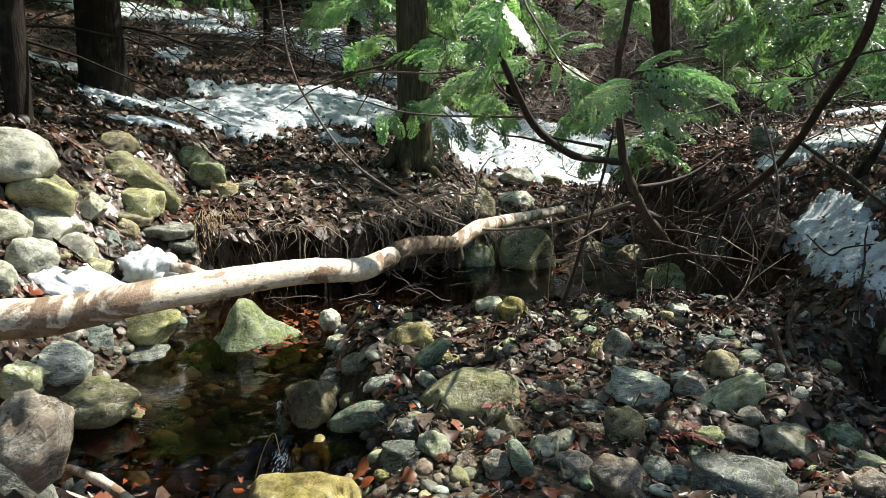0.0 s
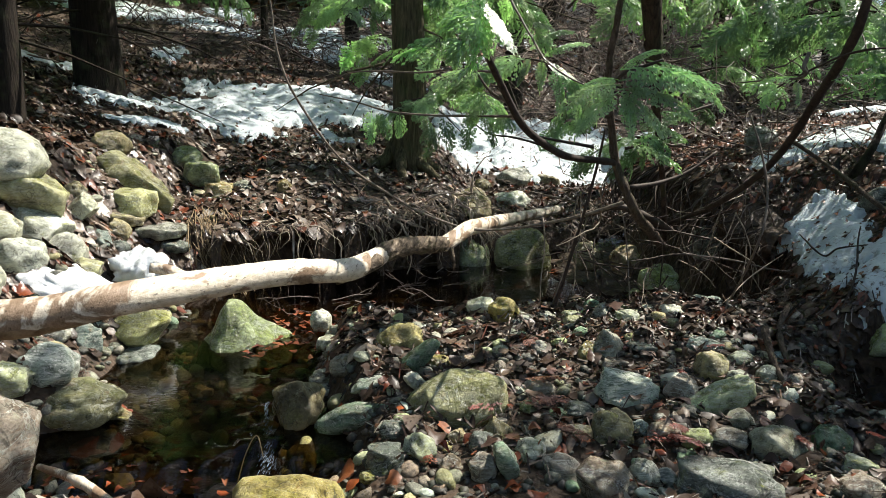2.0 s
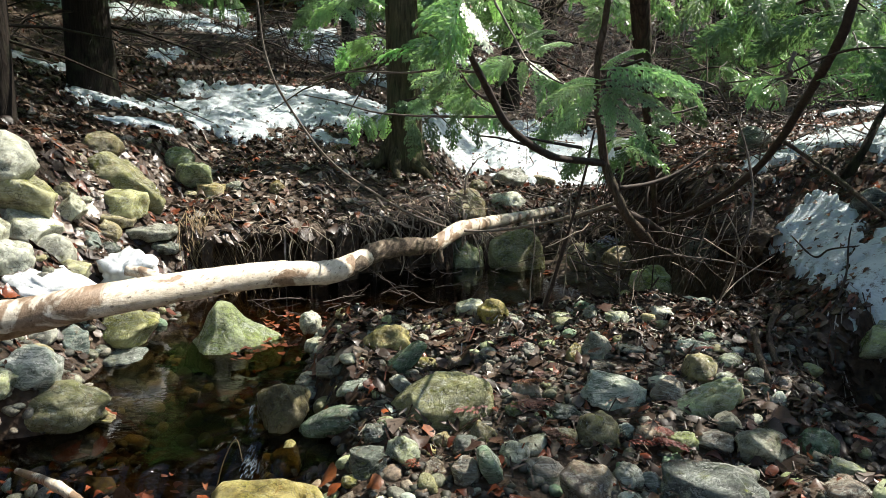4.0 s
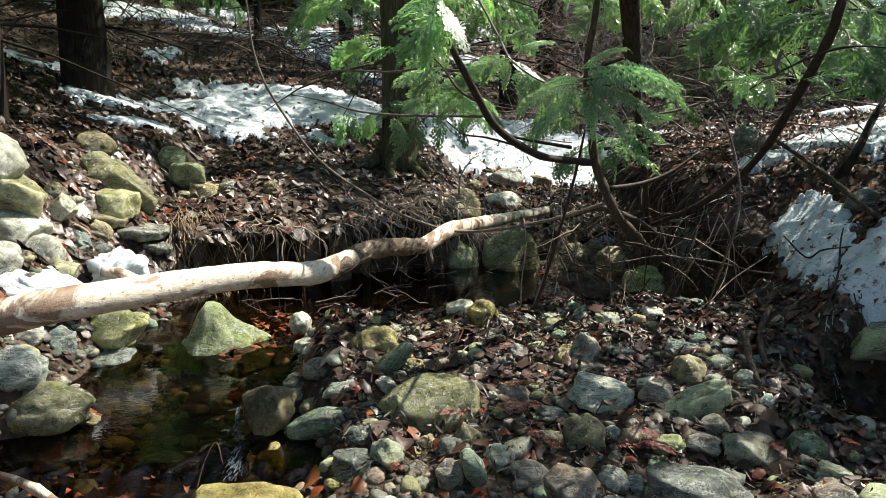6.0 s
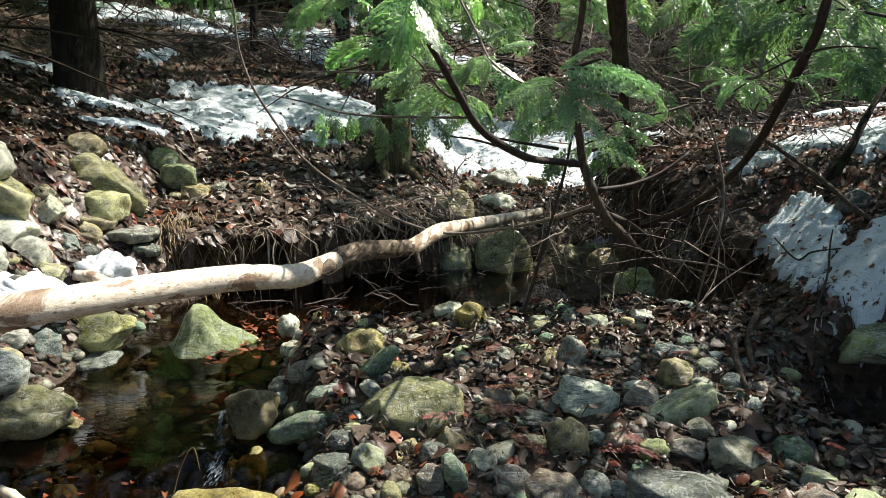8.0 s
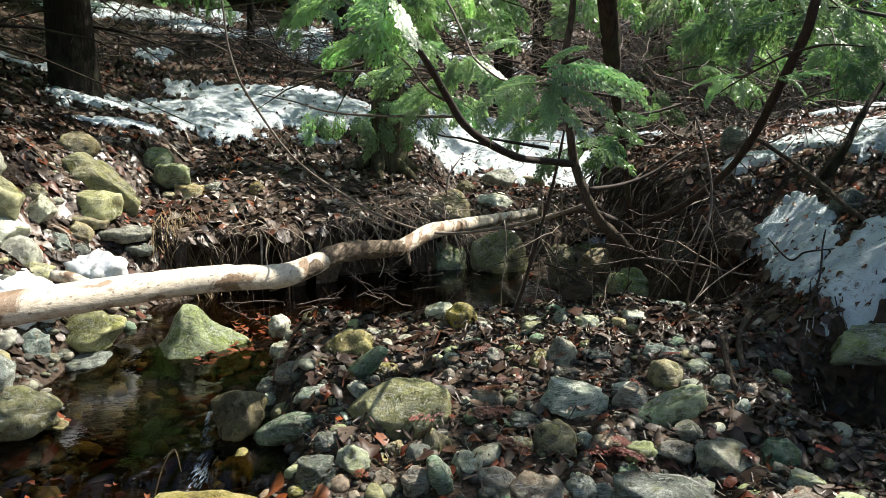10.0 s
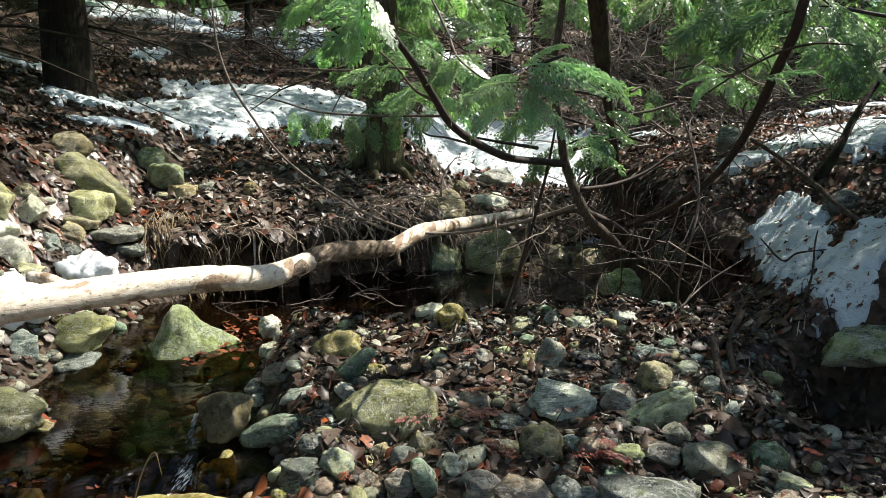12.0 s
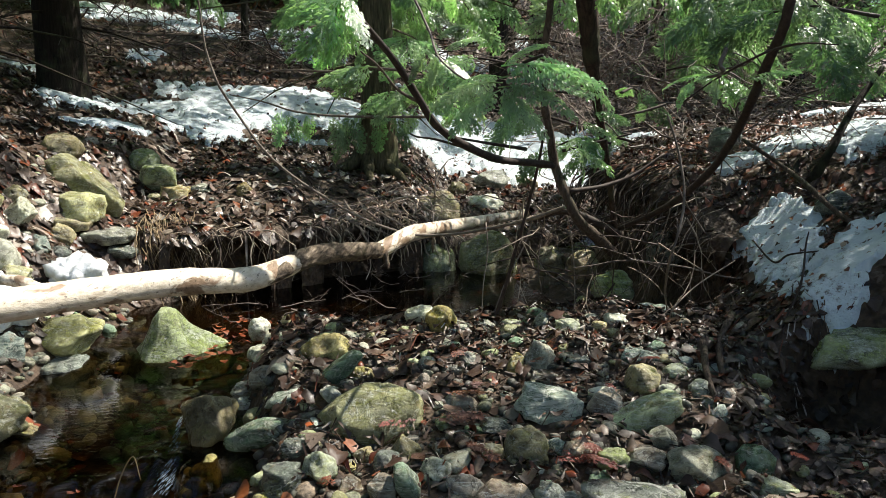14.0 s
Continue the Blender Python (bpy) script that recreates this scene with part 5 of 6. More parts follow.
stick("leaning_stick", "dark stick leaning into the gravel bar", [(0.624, 2.720, 0.828), (0.603, 2.750, 0.685), (0.564, 2.760, 0.518), (0.524, 2.780, 0.356), (0.490, 2.790, 0.223), (0.454, 2.800, 0.110)], [0.004, 0.006, 0.007, 0.008], DARK_TWIG, "stick")
stick("stick", "olive-brown stick lying on the gravel", [(1.211, 2.450, 0.242), (1.134, 2.340, 0.186), (1.075, 2.160, 0.151), (1.077, 2.060, 0.120), (1.085, 1.970, 0.106), (1.119, 1.880, 0.079), (1.162, 1.780, 0.048)], [0.011, 0.010, 0.009, 0.008, 0.006, 0.003], PALE_BARK, "stick", 9)
stick("stick", "olive-brown stick lying on the gravel", [(1.067, 2.300, 0.197), (1.028, 2.150, 0.154), (1.016, 2.040, 0.108)], [0.012, 0.010, 0.007], PALE_BARK, "stick", 9)
stick("dead_reed", "bent straw-coloured reed standing in the pool", [(-0.439, 1.600, 0.026), (-0.420, 1.610, 0.092), (-0.395, 1.620, 0.133), (-0.382, 1.620, 0.079)], [0.0016, 0.0014, 0.001], GRASS, "reed", 5)
stick("root_limb", "grey limb bridging the bank above the pool", [(0.981, 3.050, 0.414), (0.738, 2.900, 0.524), (0.640, 3.100, 0.466)], [0.016, 0.014, 0.010], DARK_TWIG, "branch", 9)
stick("twig", "pale bare twig above the log end", [(0.445, 3.600, 0.528), (0.584, 3.400, 0.507), (0.740, 3.200, 0.495)], [0.003, 0.004, 0.003], TWIG)
stick("stick", "bleached stick at the pool edge", [(-0.943, 1.680, 0.026), (-0.825, 1.620, 0.023), (-0.729, 1.550, 0.017), (-0.664, 1.500, 0.010)], [0.008, 0.012, 0.012, 0.008], DRIFT, "stick", 9)


stick("twig", "dark crooked twig lying on the dirty snow", [(1.43, 2.86, 0.42), (1.442, 2.7, 0.366), (1.473, 2.66, 0.398), (1.518, 2.62, 0.415), (1.60, 2.58, 0.43)], [0.003, 0.004, 0.003, 0.002], DARK_TWIG)
stick("twig", "slender dark stem leaning over the snow", [(1.47, 2.52, 0.50), (1.454, 2.5, 0.454), (1.397, 2.4, 0.34), (1.283, 2.3, 0.195)], [0.002, 0.003, 0.004, 0.004], DARK_TWIG)
stick("twig", "long brown twig reaching across the hollow", [(0.96, 2.85, 0.36), (1.0, 2.85, 0.343), (1.17, 2.85, 0.321), (1.304, 2.8, 0.294), (1.42, 2.74, 0.29)], [0.003, 0.004, 0.003, 0.002], TWIG)
stick("twig", "pale straight twig slanting out of the gravel", [(1.05, 2.585, 0.19), (1.067, 2.6, 0.225), (1.181, 2.7, 0.286), (1.364, 2.85, 0.343)], [0.003, 0.003, 0.0025, 0.002], BRUSH)
stick("hanging_twig", "thin pale root hanging to the water", [(0.432, 2.93, 0.48), (0.432, 2.9, 0.457), (0.438, 2.9, 0.368), (0.42, 2.85, 0.243), (0.415, 2.84, 0.125)], [0.0028, 0.0025, 0.002], BRUSH)
stick("hanging_twig", "thin pale root hanging to the gravel", [(0.63, 2.92, 0.52), (0.607, 2.9, 0.491), (0.577, 2.9, 0.391), (0.507, 2.85, 0.266), (0.449, 2.8, 0.125)], [0.003, 0.003, 0.0022], BRUSH)
stick("hanging_twig", "thin pale root hanging to the gravel", [(0.74, 2.92, 0.51), (0.751, 2.9, 0.457), (0.768, 2.88, 0.304), (0.761, 2.8, 0.14)], [0.003, 0.0025, 0.002], BRUSH)


def twig_tangle(name, label, count, box, long, radius, material, seed, down=0.6, branch=True, category="twigs"):
    """Many thin, crooked twigs in one heap."""
    g = np.random.default_rng(seed)
    geo = Geo()
    for _ in range(count):
        p = np.array([g.uniform(box[0], box[3]), g.uniform(box[1], box[4]), 0.0])
        p[2] = g.uniform(box[2], box[5])
        way = g.normal(size=3)
        way[2] = -abs(way[2]) * down if down > 0 else way[2] * 0.5 + abs(down)
        way /= np.linalg.norm(way)
        size = long * g.uniform(0.5, 1.4)
        pts = [p]
        for k in range(5):
            way = way + g.normal(size=3) * 0.22
            way /= np.linalg.norm(way)
            nxt = pts[-1] + way * size / 5
            floor = float(ground_height(nxt[0], nxt[1]))
            nxt[2] = max(nxt[2], floor - 0.01)
            pts.append(nxt)
        r = radius * g.uniform(0.5, 1.5)
        geo.tube(pts, [r, r * 0.35], 4, cap=False)
        if branch:
            for k in (2, 3):
                w2 = way + g.normal(size=3) * 0.7
                geo.tube([pts[k], pts[k] + w2 * size * 0.15, pts[k] + w2 * size * 0.28 + (0, 0, -0.01)], [r * 0.5, r * 0.2], 3, cap=False)
    return tagged(part(name, geo, material), label, category, kind="stuff")


twig_tangle("root_tangle", "dark tangle of dead twigs and roots over the pool", 45, (0.55, 2.75, 0.25, 1.25, 3.3, 0.55), 0.35, 0.003, DARK_TWIG, 21, 0.9)
twig_tangle("root_tangle", "pale dead twigs hanging over the dark bank", 30, (0.55, 2.65, 0.3, 1.3, 3.1, 0.65), 0.34, 0.0022, BRUSH, 22, 1.2)
twig_tangle("bank_twigs", "bare twigs on the far right bank", 110, (1.1, 3.0, 0.5, 2.4, 4.6, 1.2), 0.4, 0.004, TWIG, 23, 0.4)
twig_tangle("brush_pile", "grey heap of dead brush on the hillside", 380, (-3.2, 7.6, 1.3, -0.2, 9.0, 1.95), 0.7, 0.006, TWIG, 24, 0.5)
twig_tangle("brush_pile", "dark heap of dead brush on the hillside", 240, (-3.4, 7.4, 1.2, 0.5, 9.4, 1.9), 0.8, 0.007, DARK_TWIG, 25, 0.5)
twig_tangle("floating_twigs", "thin twigs and stems lying in the pool", 26, (-0.7, 3.1, -0.008, 0.6, 4.0, 0.012), 0.22, 0.0022, TWIG, 33, 0.02)
twig_tangle("bank_twigs", "bare twigs and roots on the far bank", 45, (-1.0, 4.4, 0.3, 0.5, 5.2, 0.5), 0.25, 0.0026, ROOT, 34, 0.15)
twig_tangle("pale_brush", "pale crossing twigs beside the thick cedar", 60, (-3.8, 5.2, 1.3, -2.5, 7.2, 2.2), 0.7, 0.006, TWIG, 30, 0.3)
twig_tangle("hill_brush", "thin bare undergrowth of the wood", 420, (-6, 8.5, 1.4, 6, 13, 3.4), 1.2, 0.008, DARK_TWIG, 26, 0.5)
twig_tangle("hill_brush", "reddish bare undergrowth of the wood", 420, (0.8, 6.5, 0.5, 6, 11, 2.4), 0.9, 0.005, BRUSH, 27, 0.6)
twig_tangle("hill_brush", "dense brown bare undergrowth of the wood", 900, (0.3, 8.6, 0.9, 6, 13, 3.4), 1.1, 0.008, BRUSH, 35, 0.6)
twig_tangle("fallen_twigs", "small twigs scattered on the leaf litter", 420, (-2.6, 4.2, 0.0, 2.4, 7.0, 0.0), 0.22, 0.0028, TWIG, 28, 0.1)
twig_tangle("fallen_twigs", "small twigs scattered on the ground downstream", 260, (-3.5, -3.5, 0.0, 3.5, 0.8, 0.0), 0.25, 0.003, TWIG, 36, 0.1)
twig_tangle("fallen_twigs", "small twigs scattered on the stony bank", 60, (-2.4, 2.6, 0.0, -1.3, 4.2, 0.0), 0.2, 0.0025, TWIG, 29, 0.1)


# ---- the undercut bank ----
def rim_run(x, y):
    """How far a place lies behind the rim of the undercut bank, in metres."""
    return (y - (4.46 + 0.6 * x)) * 0.857 + 0.03 * ripple(x, y, 0.35, 3.0) + 0.015 * ripple(x, y, 0.11, 5.0)


def brow_foot(y):
    """The foot of the shaded bank, east of the gravel."""
    return 1.08 - 0.16 * ease(y, 2.5, 3.4) - 0.08 * ease(y, 3.4, 4.2) + 0.45 * ease(y, 4.4, 6.2)


def top_height(x, y):
    """The height of the ground, with the overhanging rim of the bank on top."""
    x, y = np.asarray(x, float), np.asarray(y, float)
    d = rim_run(x, y)
    behind = ground_height(x - 0.515 * np.clip(0.16 - d, 0, 1), y + 0.857 * np.clip(0.16 - d, 0, 1))
    sheet = behind + 0.012 - 0.9 * np.clip(-d, 0, 1) ** 2 * 6 - 0.10 * np.clip(0.16 - d, 0, 1)
    on = (d > -0.10) & (d < 0.16) & (x > -1.15) & (x < 0.3)
    run = x - brow_foot(y) - 0.46
    brow = ground_height(x - run + 0.06, y) + 0.012 - 2.2 * np.clip(-run - 0.03, 0, 1) ** 2
    over = (run > -0.18) & (run < 0.07) & (y > 3.1) & (y < 4.4)
    plain = np.where(over, np.maximum(ground_height(x, y), brow), ground_height(x, y))
    return np.where(on, np.maximum(plain, sheet), plain)


def bank_overhang():
    """A mat of roots and soil that juts out over the pool."""
    k, m = 150, 14
    xs, run = np.meshgrid(np.linspace(-1.14, 0.29, k), np.linspace(-0.095, 0.15, m))
    ys = 4.46 + 0.6 * xs + (run - 0.03 * ripple(xs, 4.46 + 0.6 * xs, 0.35, 3.0)) / 0.857
    top = top_height(xs, ys) + 0.012 * ripple(xs, ys, 0.07, 2.0)
    low = top - 0.035 - 0.02 * ripple(xs, ys, 0.13, 6.0) - 0.03 * ease(run, -0.09, 0.1)
    i = np.arange(k - 1)[None] + k * np.arange(m - 1)[:, None]
    quads = np.stack([i, i + 1, i + k + 1, i + k], -1).reshape(-1, 4)
    geo = Geo().add(np.stack([xs, ys, top], -1).reshape(-1, 3), quads)
    geo.add(np.stack([xs, ys, low], -1).reshape(-1, 3), quads[:, ::-1])
    n = k * m
    geo.faces += [(a + 1, a, a + n, a + n + 1) for a in range(k - 1)]
    return tagged(part("bank_overhang", geo, SOIL), "overhanging rim of root-bound soil above the pool", "bank", kind="structure")


bank_overhang()


def bank_brow():
    """A thick mat of roots and soil that juts out over the shaded hollow."""
    k, m = 130, 16
    ys, run = np.meshgrid(np.linspace(2.98, 4.55, k), np.linspace(-0.20, 0.07, m))
    xr = brow_foot(ys)
    ends = ease(ys, 2.98, 3.2) * ease(ys, 4.55, 4.35)
    rim = xr + 0.46 + run * (0.35 + 0.65 * ends) + 0.035 * ripple(ys, ys, 0.3, 2.0) + 0.015 * ripple(ys, ys, 0.1, 4.0)
    top = ground_height(xr + 0.52, ys) + 0.012 - 2.2 * np.clip(-run - 0.03, 0, 1) ** 2 + 0.02 * ripple(rim, ys, 0.11, 3.0) - 0.03 * (1 - ends)
    low = top - 0.05 - 0.03 * ripple(rim, ys, 0.15, 6.0) - 0.05 * ease(run, -0.2, 0.05)
    i = np.arange(k - 1)[None] + k * np.arange(m - 1)[:, None]
    quads = np.stack([i, i + 1, i + k + 1, i + k], -1).reshape(-1, 4)
    geo = Geo().add(np.stack([rim, ys, top], -1).reshape(-1, 3), quads)
    geo.add(np.stack([rim, ys, low], -1).reshape(-1, 3), quads[:, ::-1])
    n = k * m
    geo.faces += [(a + 1, a, a + n, a + n + 1) for a in range(k - 1)]
    return tagged(part("bank_brow", geo, SOIL), "overhanging brow of root-bound soil above the dark hollow", "bank", kind="structure")


bank_brow()


def hanging_roots():
    g = np.random.default_rng(31)
    for name, label, count, material, x0, x1, r in (("hanging_roots", "pale curling roots hanging from the undercut bank", 90, ROOT, -1.1, 0.28, 0.0034), ("hanging_roots", "fine root hairs of the undercut bank", 90, ROOT, -1.1, 0.28, 0.0016), ("hanging_roots", "dark roots hanging in the hollow of the bank", 60, DARK_TWIG, -1.1, 0.28, 0.0035)):
        geo = Geo()
        for _ in range(count):
            x = g.uniform(x0, x1)
            x += 0.05 * math.sin(9 * x)
            y = 4.46 + 0.6 * x - 0.085 + g.uniform(-0.03, 0.06)
            top = float(top_height(x, y + 0.06)) - g.uniform(-0.02, 0.04)
            p = np.array([x, y, max(top, 0.2)])
            long = 0.06 + 0.3 * g.random() ** 1.5
            way = np.array([g.normal() * 1.1, -0.6 * abs(g.normal()), 0.25 * g.normal()])
            pts = [p]
            for k in range(8):
                way = way + np.array([g.normal() * 0.42, g.normal() * 0.25 + 0.03, -0.30 + 0.25 * g.normal()])
                way /= np.linalg.norm(way)
                pts.append(pts[-1] + way * long / 8)
            rr = r * (0.5 + 1.6 * g.random() ** 2)
            geo.tube(pts, [rr, rr * 0.8, rr * 0.3], 5, cap=False)
        tagged(part(name, geo, material), label, "roots", kind="stuff")
    geo = Geo()
    for _ in range(130):
        p = np.array([g.uniform(-0.36, 0.2), 0.0, g.uniform(0.30, 0.44)])
        p[1] = 4.46 + 0.6 * p[0] + g.uniform(-0.06, 0.16)
        way = np.array([g.normal() * 0.9, -0.5 - 0.4 * g.random(), 0.35 * g.normal()])
        long = g.uniform(0.12, 0.42)
        pts = [p]
        for k in range(10):
            way = way + np.array([g.normal() * 0.5, g.normal() * 0.3, g.normal() * 0.3 - 0.2])
            way /= np.linalg.norm(way)
            pts.append(pts[-1] + way * long / 10)
        rr = 0.0022 + 0.006 * g.random() ** 2
        geo.tube(pts, [rr, rr * 0.8, rr * 0.35], 5, cap=False)
    tagged(part("root_crown", geo, ROOT), "pale twisted roots washed bare below the cedar", "roots", kind="stuff")
    geo = Geo()
    for _ in range(190):
        a = np.array([g.uniform(-1.32, -0.85), g.uniform(3.75, 4.0), 0.0])
        a[2] = float(ground_height(a[0], a[1])) + g.uniform(0.0, 0.08)
        b = a + np.array([g.uniform(0.0, 0.16), g.uniform(-0.2, 0.02), -g.uniform(0.1, 0.26)])
        geo.tube(glide([a, (a + b) / 2 + (0, -0.03, 0.03), b], 3), [0.0032, 0.0015], 3, cap=False)
    tagged(part("dead_grass", geo, GRASS), "straw-coloured dead stems hanging down the bank", "grass", kind="stuff")


hanging_roots()


def brow_roots():
    """Roots and dead twigs that hang from the brow of the dark bank."""
    g = np.random.default_rng(37)
    for name, label, count, material, r in (("hanging_roots", "dark roots hanging from the brow of the shaded bank", 170, DARK_TWIG, 0.0035), ("hanging_roots", "thin pale twigs hanging from the brow of the shaded bank", 60, TWIG, 0.0022)):
        geo = Geo()
        for _ in range(count):
            y = g.uniform(2.95, 4.5)
            x = 1.36 - 0.16 * float(ease(y, 2.5, 3.4)) - 0.08 * float(ease(y, 3.4, 4.2)) + g.uniform(-0.02, 0.12)
            p = np.array([x, y, float(ground_height(x + 0.24, y)) - g.uniform(0.0, 0.07)])
            way = np.array([-0.8, g.normal() * 0.7, 0.1])
            long = 0.12 + 0.4 * g.random() ** 1.3
            pts = [p]
            for k in range(7):
                way = way + np.array([g.normal() * 0.3, g.normal() * 0.35, -0.35])
                way /= np.linalg.norm(way)
                pts.append(pts[-1] + way * long / 7)
            rr = r * (0.5 + 1.6 * g.random() ** 2)
            geo.tube(pts, [rr, rr * 0.8, rr * 0.3], 5, cap=False)
        tagged(part(name, geo, material), label, "roots", kind="stuff")


brow_roots()


# ---- the wood ----
def crown_mesh(name, seed, low, high, wide, count, material, long=0.7):
    """Boughs of coarse sprays round an upright axis, thinning to the top, ragged and full of gaps."""
    g = np.random.default_rng(seed)
    sets = [spray_shape(70 + k, False) for k in range(3)]
    packs = [(np.concatenate(s.verts), s.faces) for s in sets]
    geo = Geo()
    for i in range(count):
        h = g.random() ** 1.2
        z = low + (high - low) * h
        reach = wide * (1 - 0.85 * h) * g.uniform(0.25, 1.0)
        yaw = g.uniform(0, 6.28)
        v, f = packs[i % 3]
        size = long * g.uniform(0.6, 1.3)
        m = Matrix.Translation((math.cos(yaw) * reach, math.sin(yaw) * reach, z - 0.12 * reach)) @ pose(0, 0, 0, g.uniform(-30, 30), g.uniform(5, 40), math.degrees(yaw) + g.uniform(-50, 50)) @ Matrix.Diagonal((size, size, size, 1))
        mm = np.array(m)
        geo.add(v @ mm[:3, :3].T + mm[:3, 3], f)
    me = geo.mesh(name, False)
    me.materials.append(material)
    return me


def trunk_mesh(name, height, radius, seed, stubs=10, bark=BARK):
    g = np.random.default_rng(seed)
    geo = Geo()
    z = np.linspace(-0.3, height, 26)
    geo.tube(np.stack([0.04 * np.sin(z * 0.7 + seed), 0.04 * np.cos(z * 0.5 + seed), z], -1), [radius * 1.45, radius * 1.06, radius, radius * 0.97, radius * 0.9, radius * 0.8, radius * 0.5, radius * 0.2], 14, 0.03)
    for _ in range(stubs):
        h, a = g.uniform(0.5, 3.2), g.uniform(0, 6.28)
        o = np.array([math.cos(a), math.sin(a), g.uniform(-0.35, 0.2)])
        p = np.array([0, 0, h])
        geo.tube([p, p + o * 0.35, p + o * 0.7 + (0, 0, -0.05), p + o * g.uniform(0.8, 1.4) + (0, 0, -0.15)], [0.012, 0.003], 4, cap=False)
    me = geo.mesh(name)
    me.materials.append(bark)
    return me


TRUNKS = [trunk_mesh("trunk", 9.0, 0.13, 3), trunk_mesh("trunk", 8.0, 0.07, 5, 16), trunk_mesh("trunk", 9.5, 0.11, 8)]
CROWNS = [crown_mesh("crown", 51, 2.6, 9.0, 2.0, 420, CEDAR_SHADED), crown_mesh("crown", 52, 3.2, 8.2, 1.5, 300, CEDAR_SHADED), crown_mesh("crown", 53, 1.3, 9.0, 1.9, 520, CEDAR_SHADED), crown_mesh("crown", 55, 0.7, 2.3, 1.2, 170, CEDAR_SHADED, 0.5), crown_mesh("crown", 54, 3.4, 8.5, 1.6, 60, CEDAR_SHADED, 0.6), crown_mesh("crown", 56, 0.1, 2.8, 1.1, 260, CEDAR, 0.45), crown_mesh("crown", 57, 1.2, 3.2, 1.2, 240, CEDAR_SHADED, 0.5), crown_mesh("crown", 58, 3.2, 8.2, 1.5, 150, CEDAR_SHADED)]


def tree(x, y, trunk, crown, turn=0.0, size=1.0, label="tall dark-barked cedar of the surrounding wood", bark=None):
    t = thing("cedar_tree", label, "tree", (x, y, float(ground_height(x, y))), "trees of the wood")
    t.rotation_euler, t.scale = (0, 0, radians(turn)), (size, size, size)
    part("trunk", trunk_mesh("trunk", 9.5, 0.105, 8, bark=bark) if bark else TRUNKS[trunk], BARK, t)
    if crown is not None:
        part("crown", CROWNS[crown], CEDAR_SHADED, t)
    return t


thick = tree(-2.43, 5.42, 0, 1, 10, 1.0, "thick dark cedar trunk standing in leaf litter")
# Unseen boughs, added to shade the slope round the thick trunk.
hanging_boughs(thick, Matrix.Translation(-thick.location), 9, (-2.6, 5.2, 2.0, -1.7, 6.0, 2.4), 0.34, CEDAR_SHADED, 46, 9)
tree(-2.25, 4.03, 1, 1, 40, 0.8, "slim dark cedar trunk at the foot of the slope")
mossy = tree(-0.24, 5.32, 2, 4, 0, 1.0, "mossy cedar trunk above the undercut bank", MOSSY_BARK)
# Boughs above the view, added to shade the far bank and log end.
hanging_boughs(mossy, Matrix.Translation(-mossy.location), 16, (1.2, 5.1, 2.05, 2.1, 6.2, 2.5), 0.40, CEDAR_SHADED, 45, 9)
hanging_boughs(mossy, Matrix.Translation(-mossy.location), 6, (-0.85, 5.8, 1.5, 0.1, 6.6, 2.3), 0.30, CEDAR_SHADED, 47, 8)
hanging_boughs(mossy, Matrix.Translation(-mossy.location), 5, (-0.7, 5.5, 1.4, 0.2, 6.2, 2.0), 0.26, CEDAR, 48, 8)
hanging_boughs(mossy, Matrix.Translation(-mossy.location), 4, (-0.2, 4.7, 0.98, 0.35, 5.2, 1.3), 0.2, CEDAR, 55, 8)
tree(-1.9, 8.3, 1, None, 20, 0.5, "thin pale young trunk beside the brush")
def root_flare(owner, x, y, radius, count, seed):
    """Roots that spread from the foot of a trunk into the litter."""
    g = np.random.default_rng(seed)
    for k in range(count):
        a = 6.283 * (k + g.uniform(-0.2, 0.2)) / count
        line = []
        for d, lift in ((0.3, 0.28), (1.0, 0.10), (1.9, 0.02), (3.2, -0.03)):
            px, py = x + math.cos(a + 0.12 * d) * radius * d, y + math.sin(a + 0.12 * d) * radius * d
            line.append((px, py, float(ground_height(px, py)) + lift))
        ob = part("root", Geo().tube(glide(line, 5), [radius * 0.42, radius * 0.36, radius * 0.24, radius * 0.1], 9, 0.06), MOSSY_BARK, owner)
        ob.matrix_parent_inverse = Matrix.Translation(-owner.location)


root_flare(mossy, -0.24, 5.32, 0.13, 7, 5)
g_wood = np.random.default_rng(91)
for k in range(46):
    wx, wy = g_wood.uniform(-9, 9), g_wood.uniform(10.5, 23)
    if -6 < wx < 1.2 and wy < 17:
        continue
    sunny = -4 < wx < 8 and wy < 20
    tree(wx, wy, int(g_wood.integers(3)), (4, None)[k % 2] if sunny else (0, 1, 2, 2)[k % 4], g_wood.uniform(0, 360), g_wood.uniform(0.8, 1.2))
# Trees out of sight, added to cut sky light and darken water reflections.
for wx, wy, c in ((-4.6, 2.6, 0), (-5.5, -0.8, 2), (-3.6, -4.5, 0), (1.2, -6.4, 2), (4.6, -3.6, 0), (6.2, -0.6, 1), (-4.4, 6.2, 1), (-5.6, 5.4, 2), (-6.4, 3.6, 2), (-5.2, 8.0, 2), (-7.0, 6.8, 2), (7.2, 3.0, 4), (9.0, 7.4, 4)):
    tree(wx, wy, 2, c, 37 * wx, 1.0)
# Unseen tree with boughs, added to shade the snowy bank and right-hand gravel.
shade_tree = tree(2.9, 2.95, 1, 6, 10, 0.62)
hanging_boughs(shade_tree, Matrix.Translation(-shade_tree.location), 11, (2.15, 2.75, 1.2, 2.7, 3.25, 1.75), 0.26, CEDAR_SHADED, 49, 9)
hanging_boughs(shade_tree, Matrix.Translation(-shade_tree.location), 5, (2.0, 2.0, 1.85, 2.5, 2.45, 2.15), 0.2, CEDAR_SHADED, 54, 8)
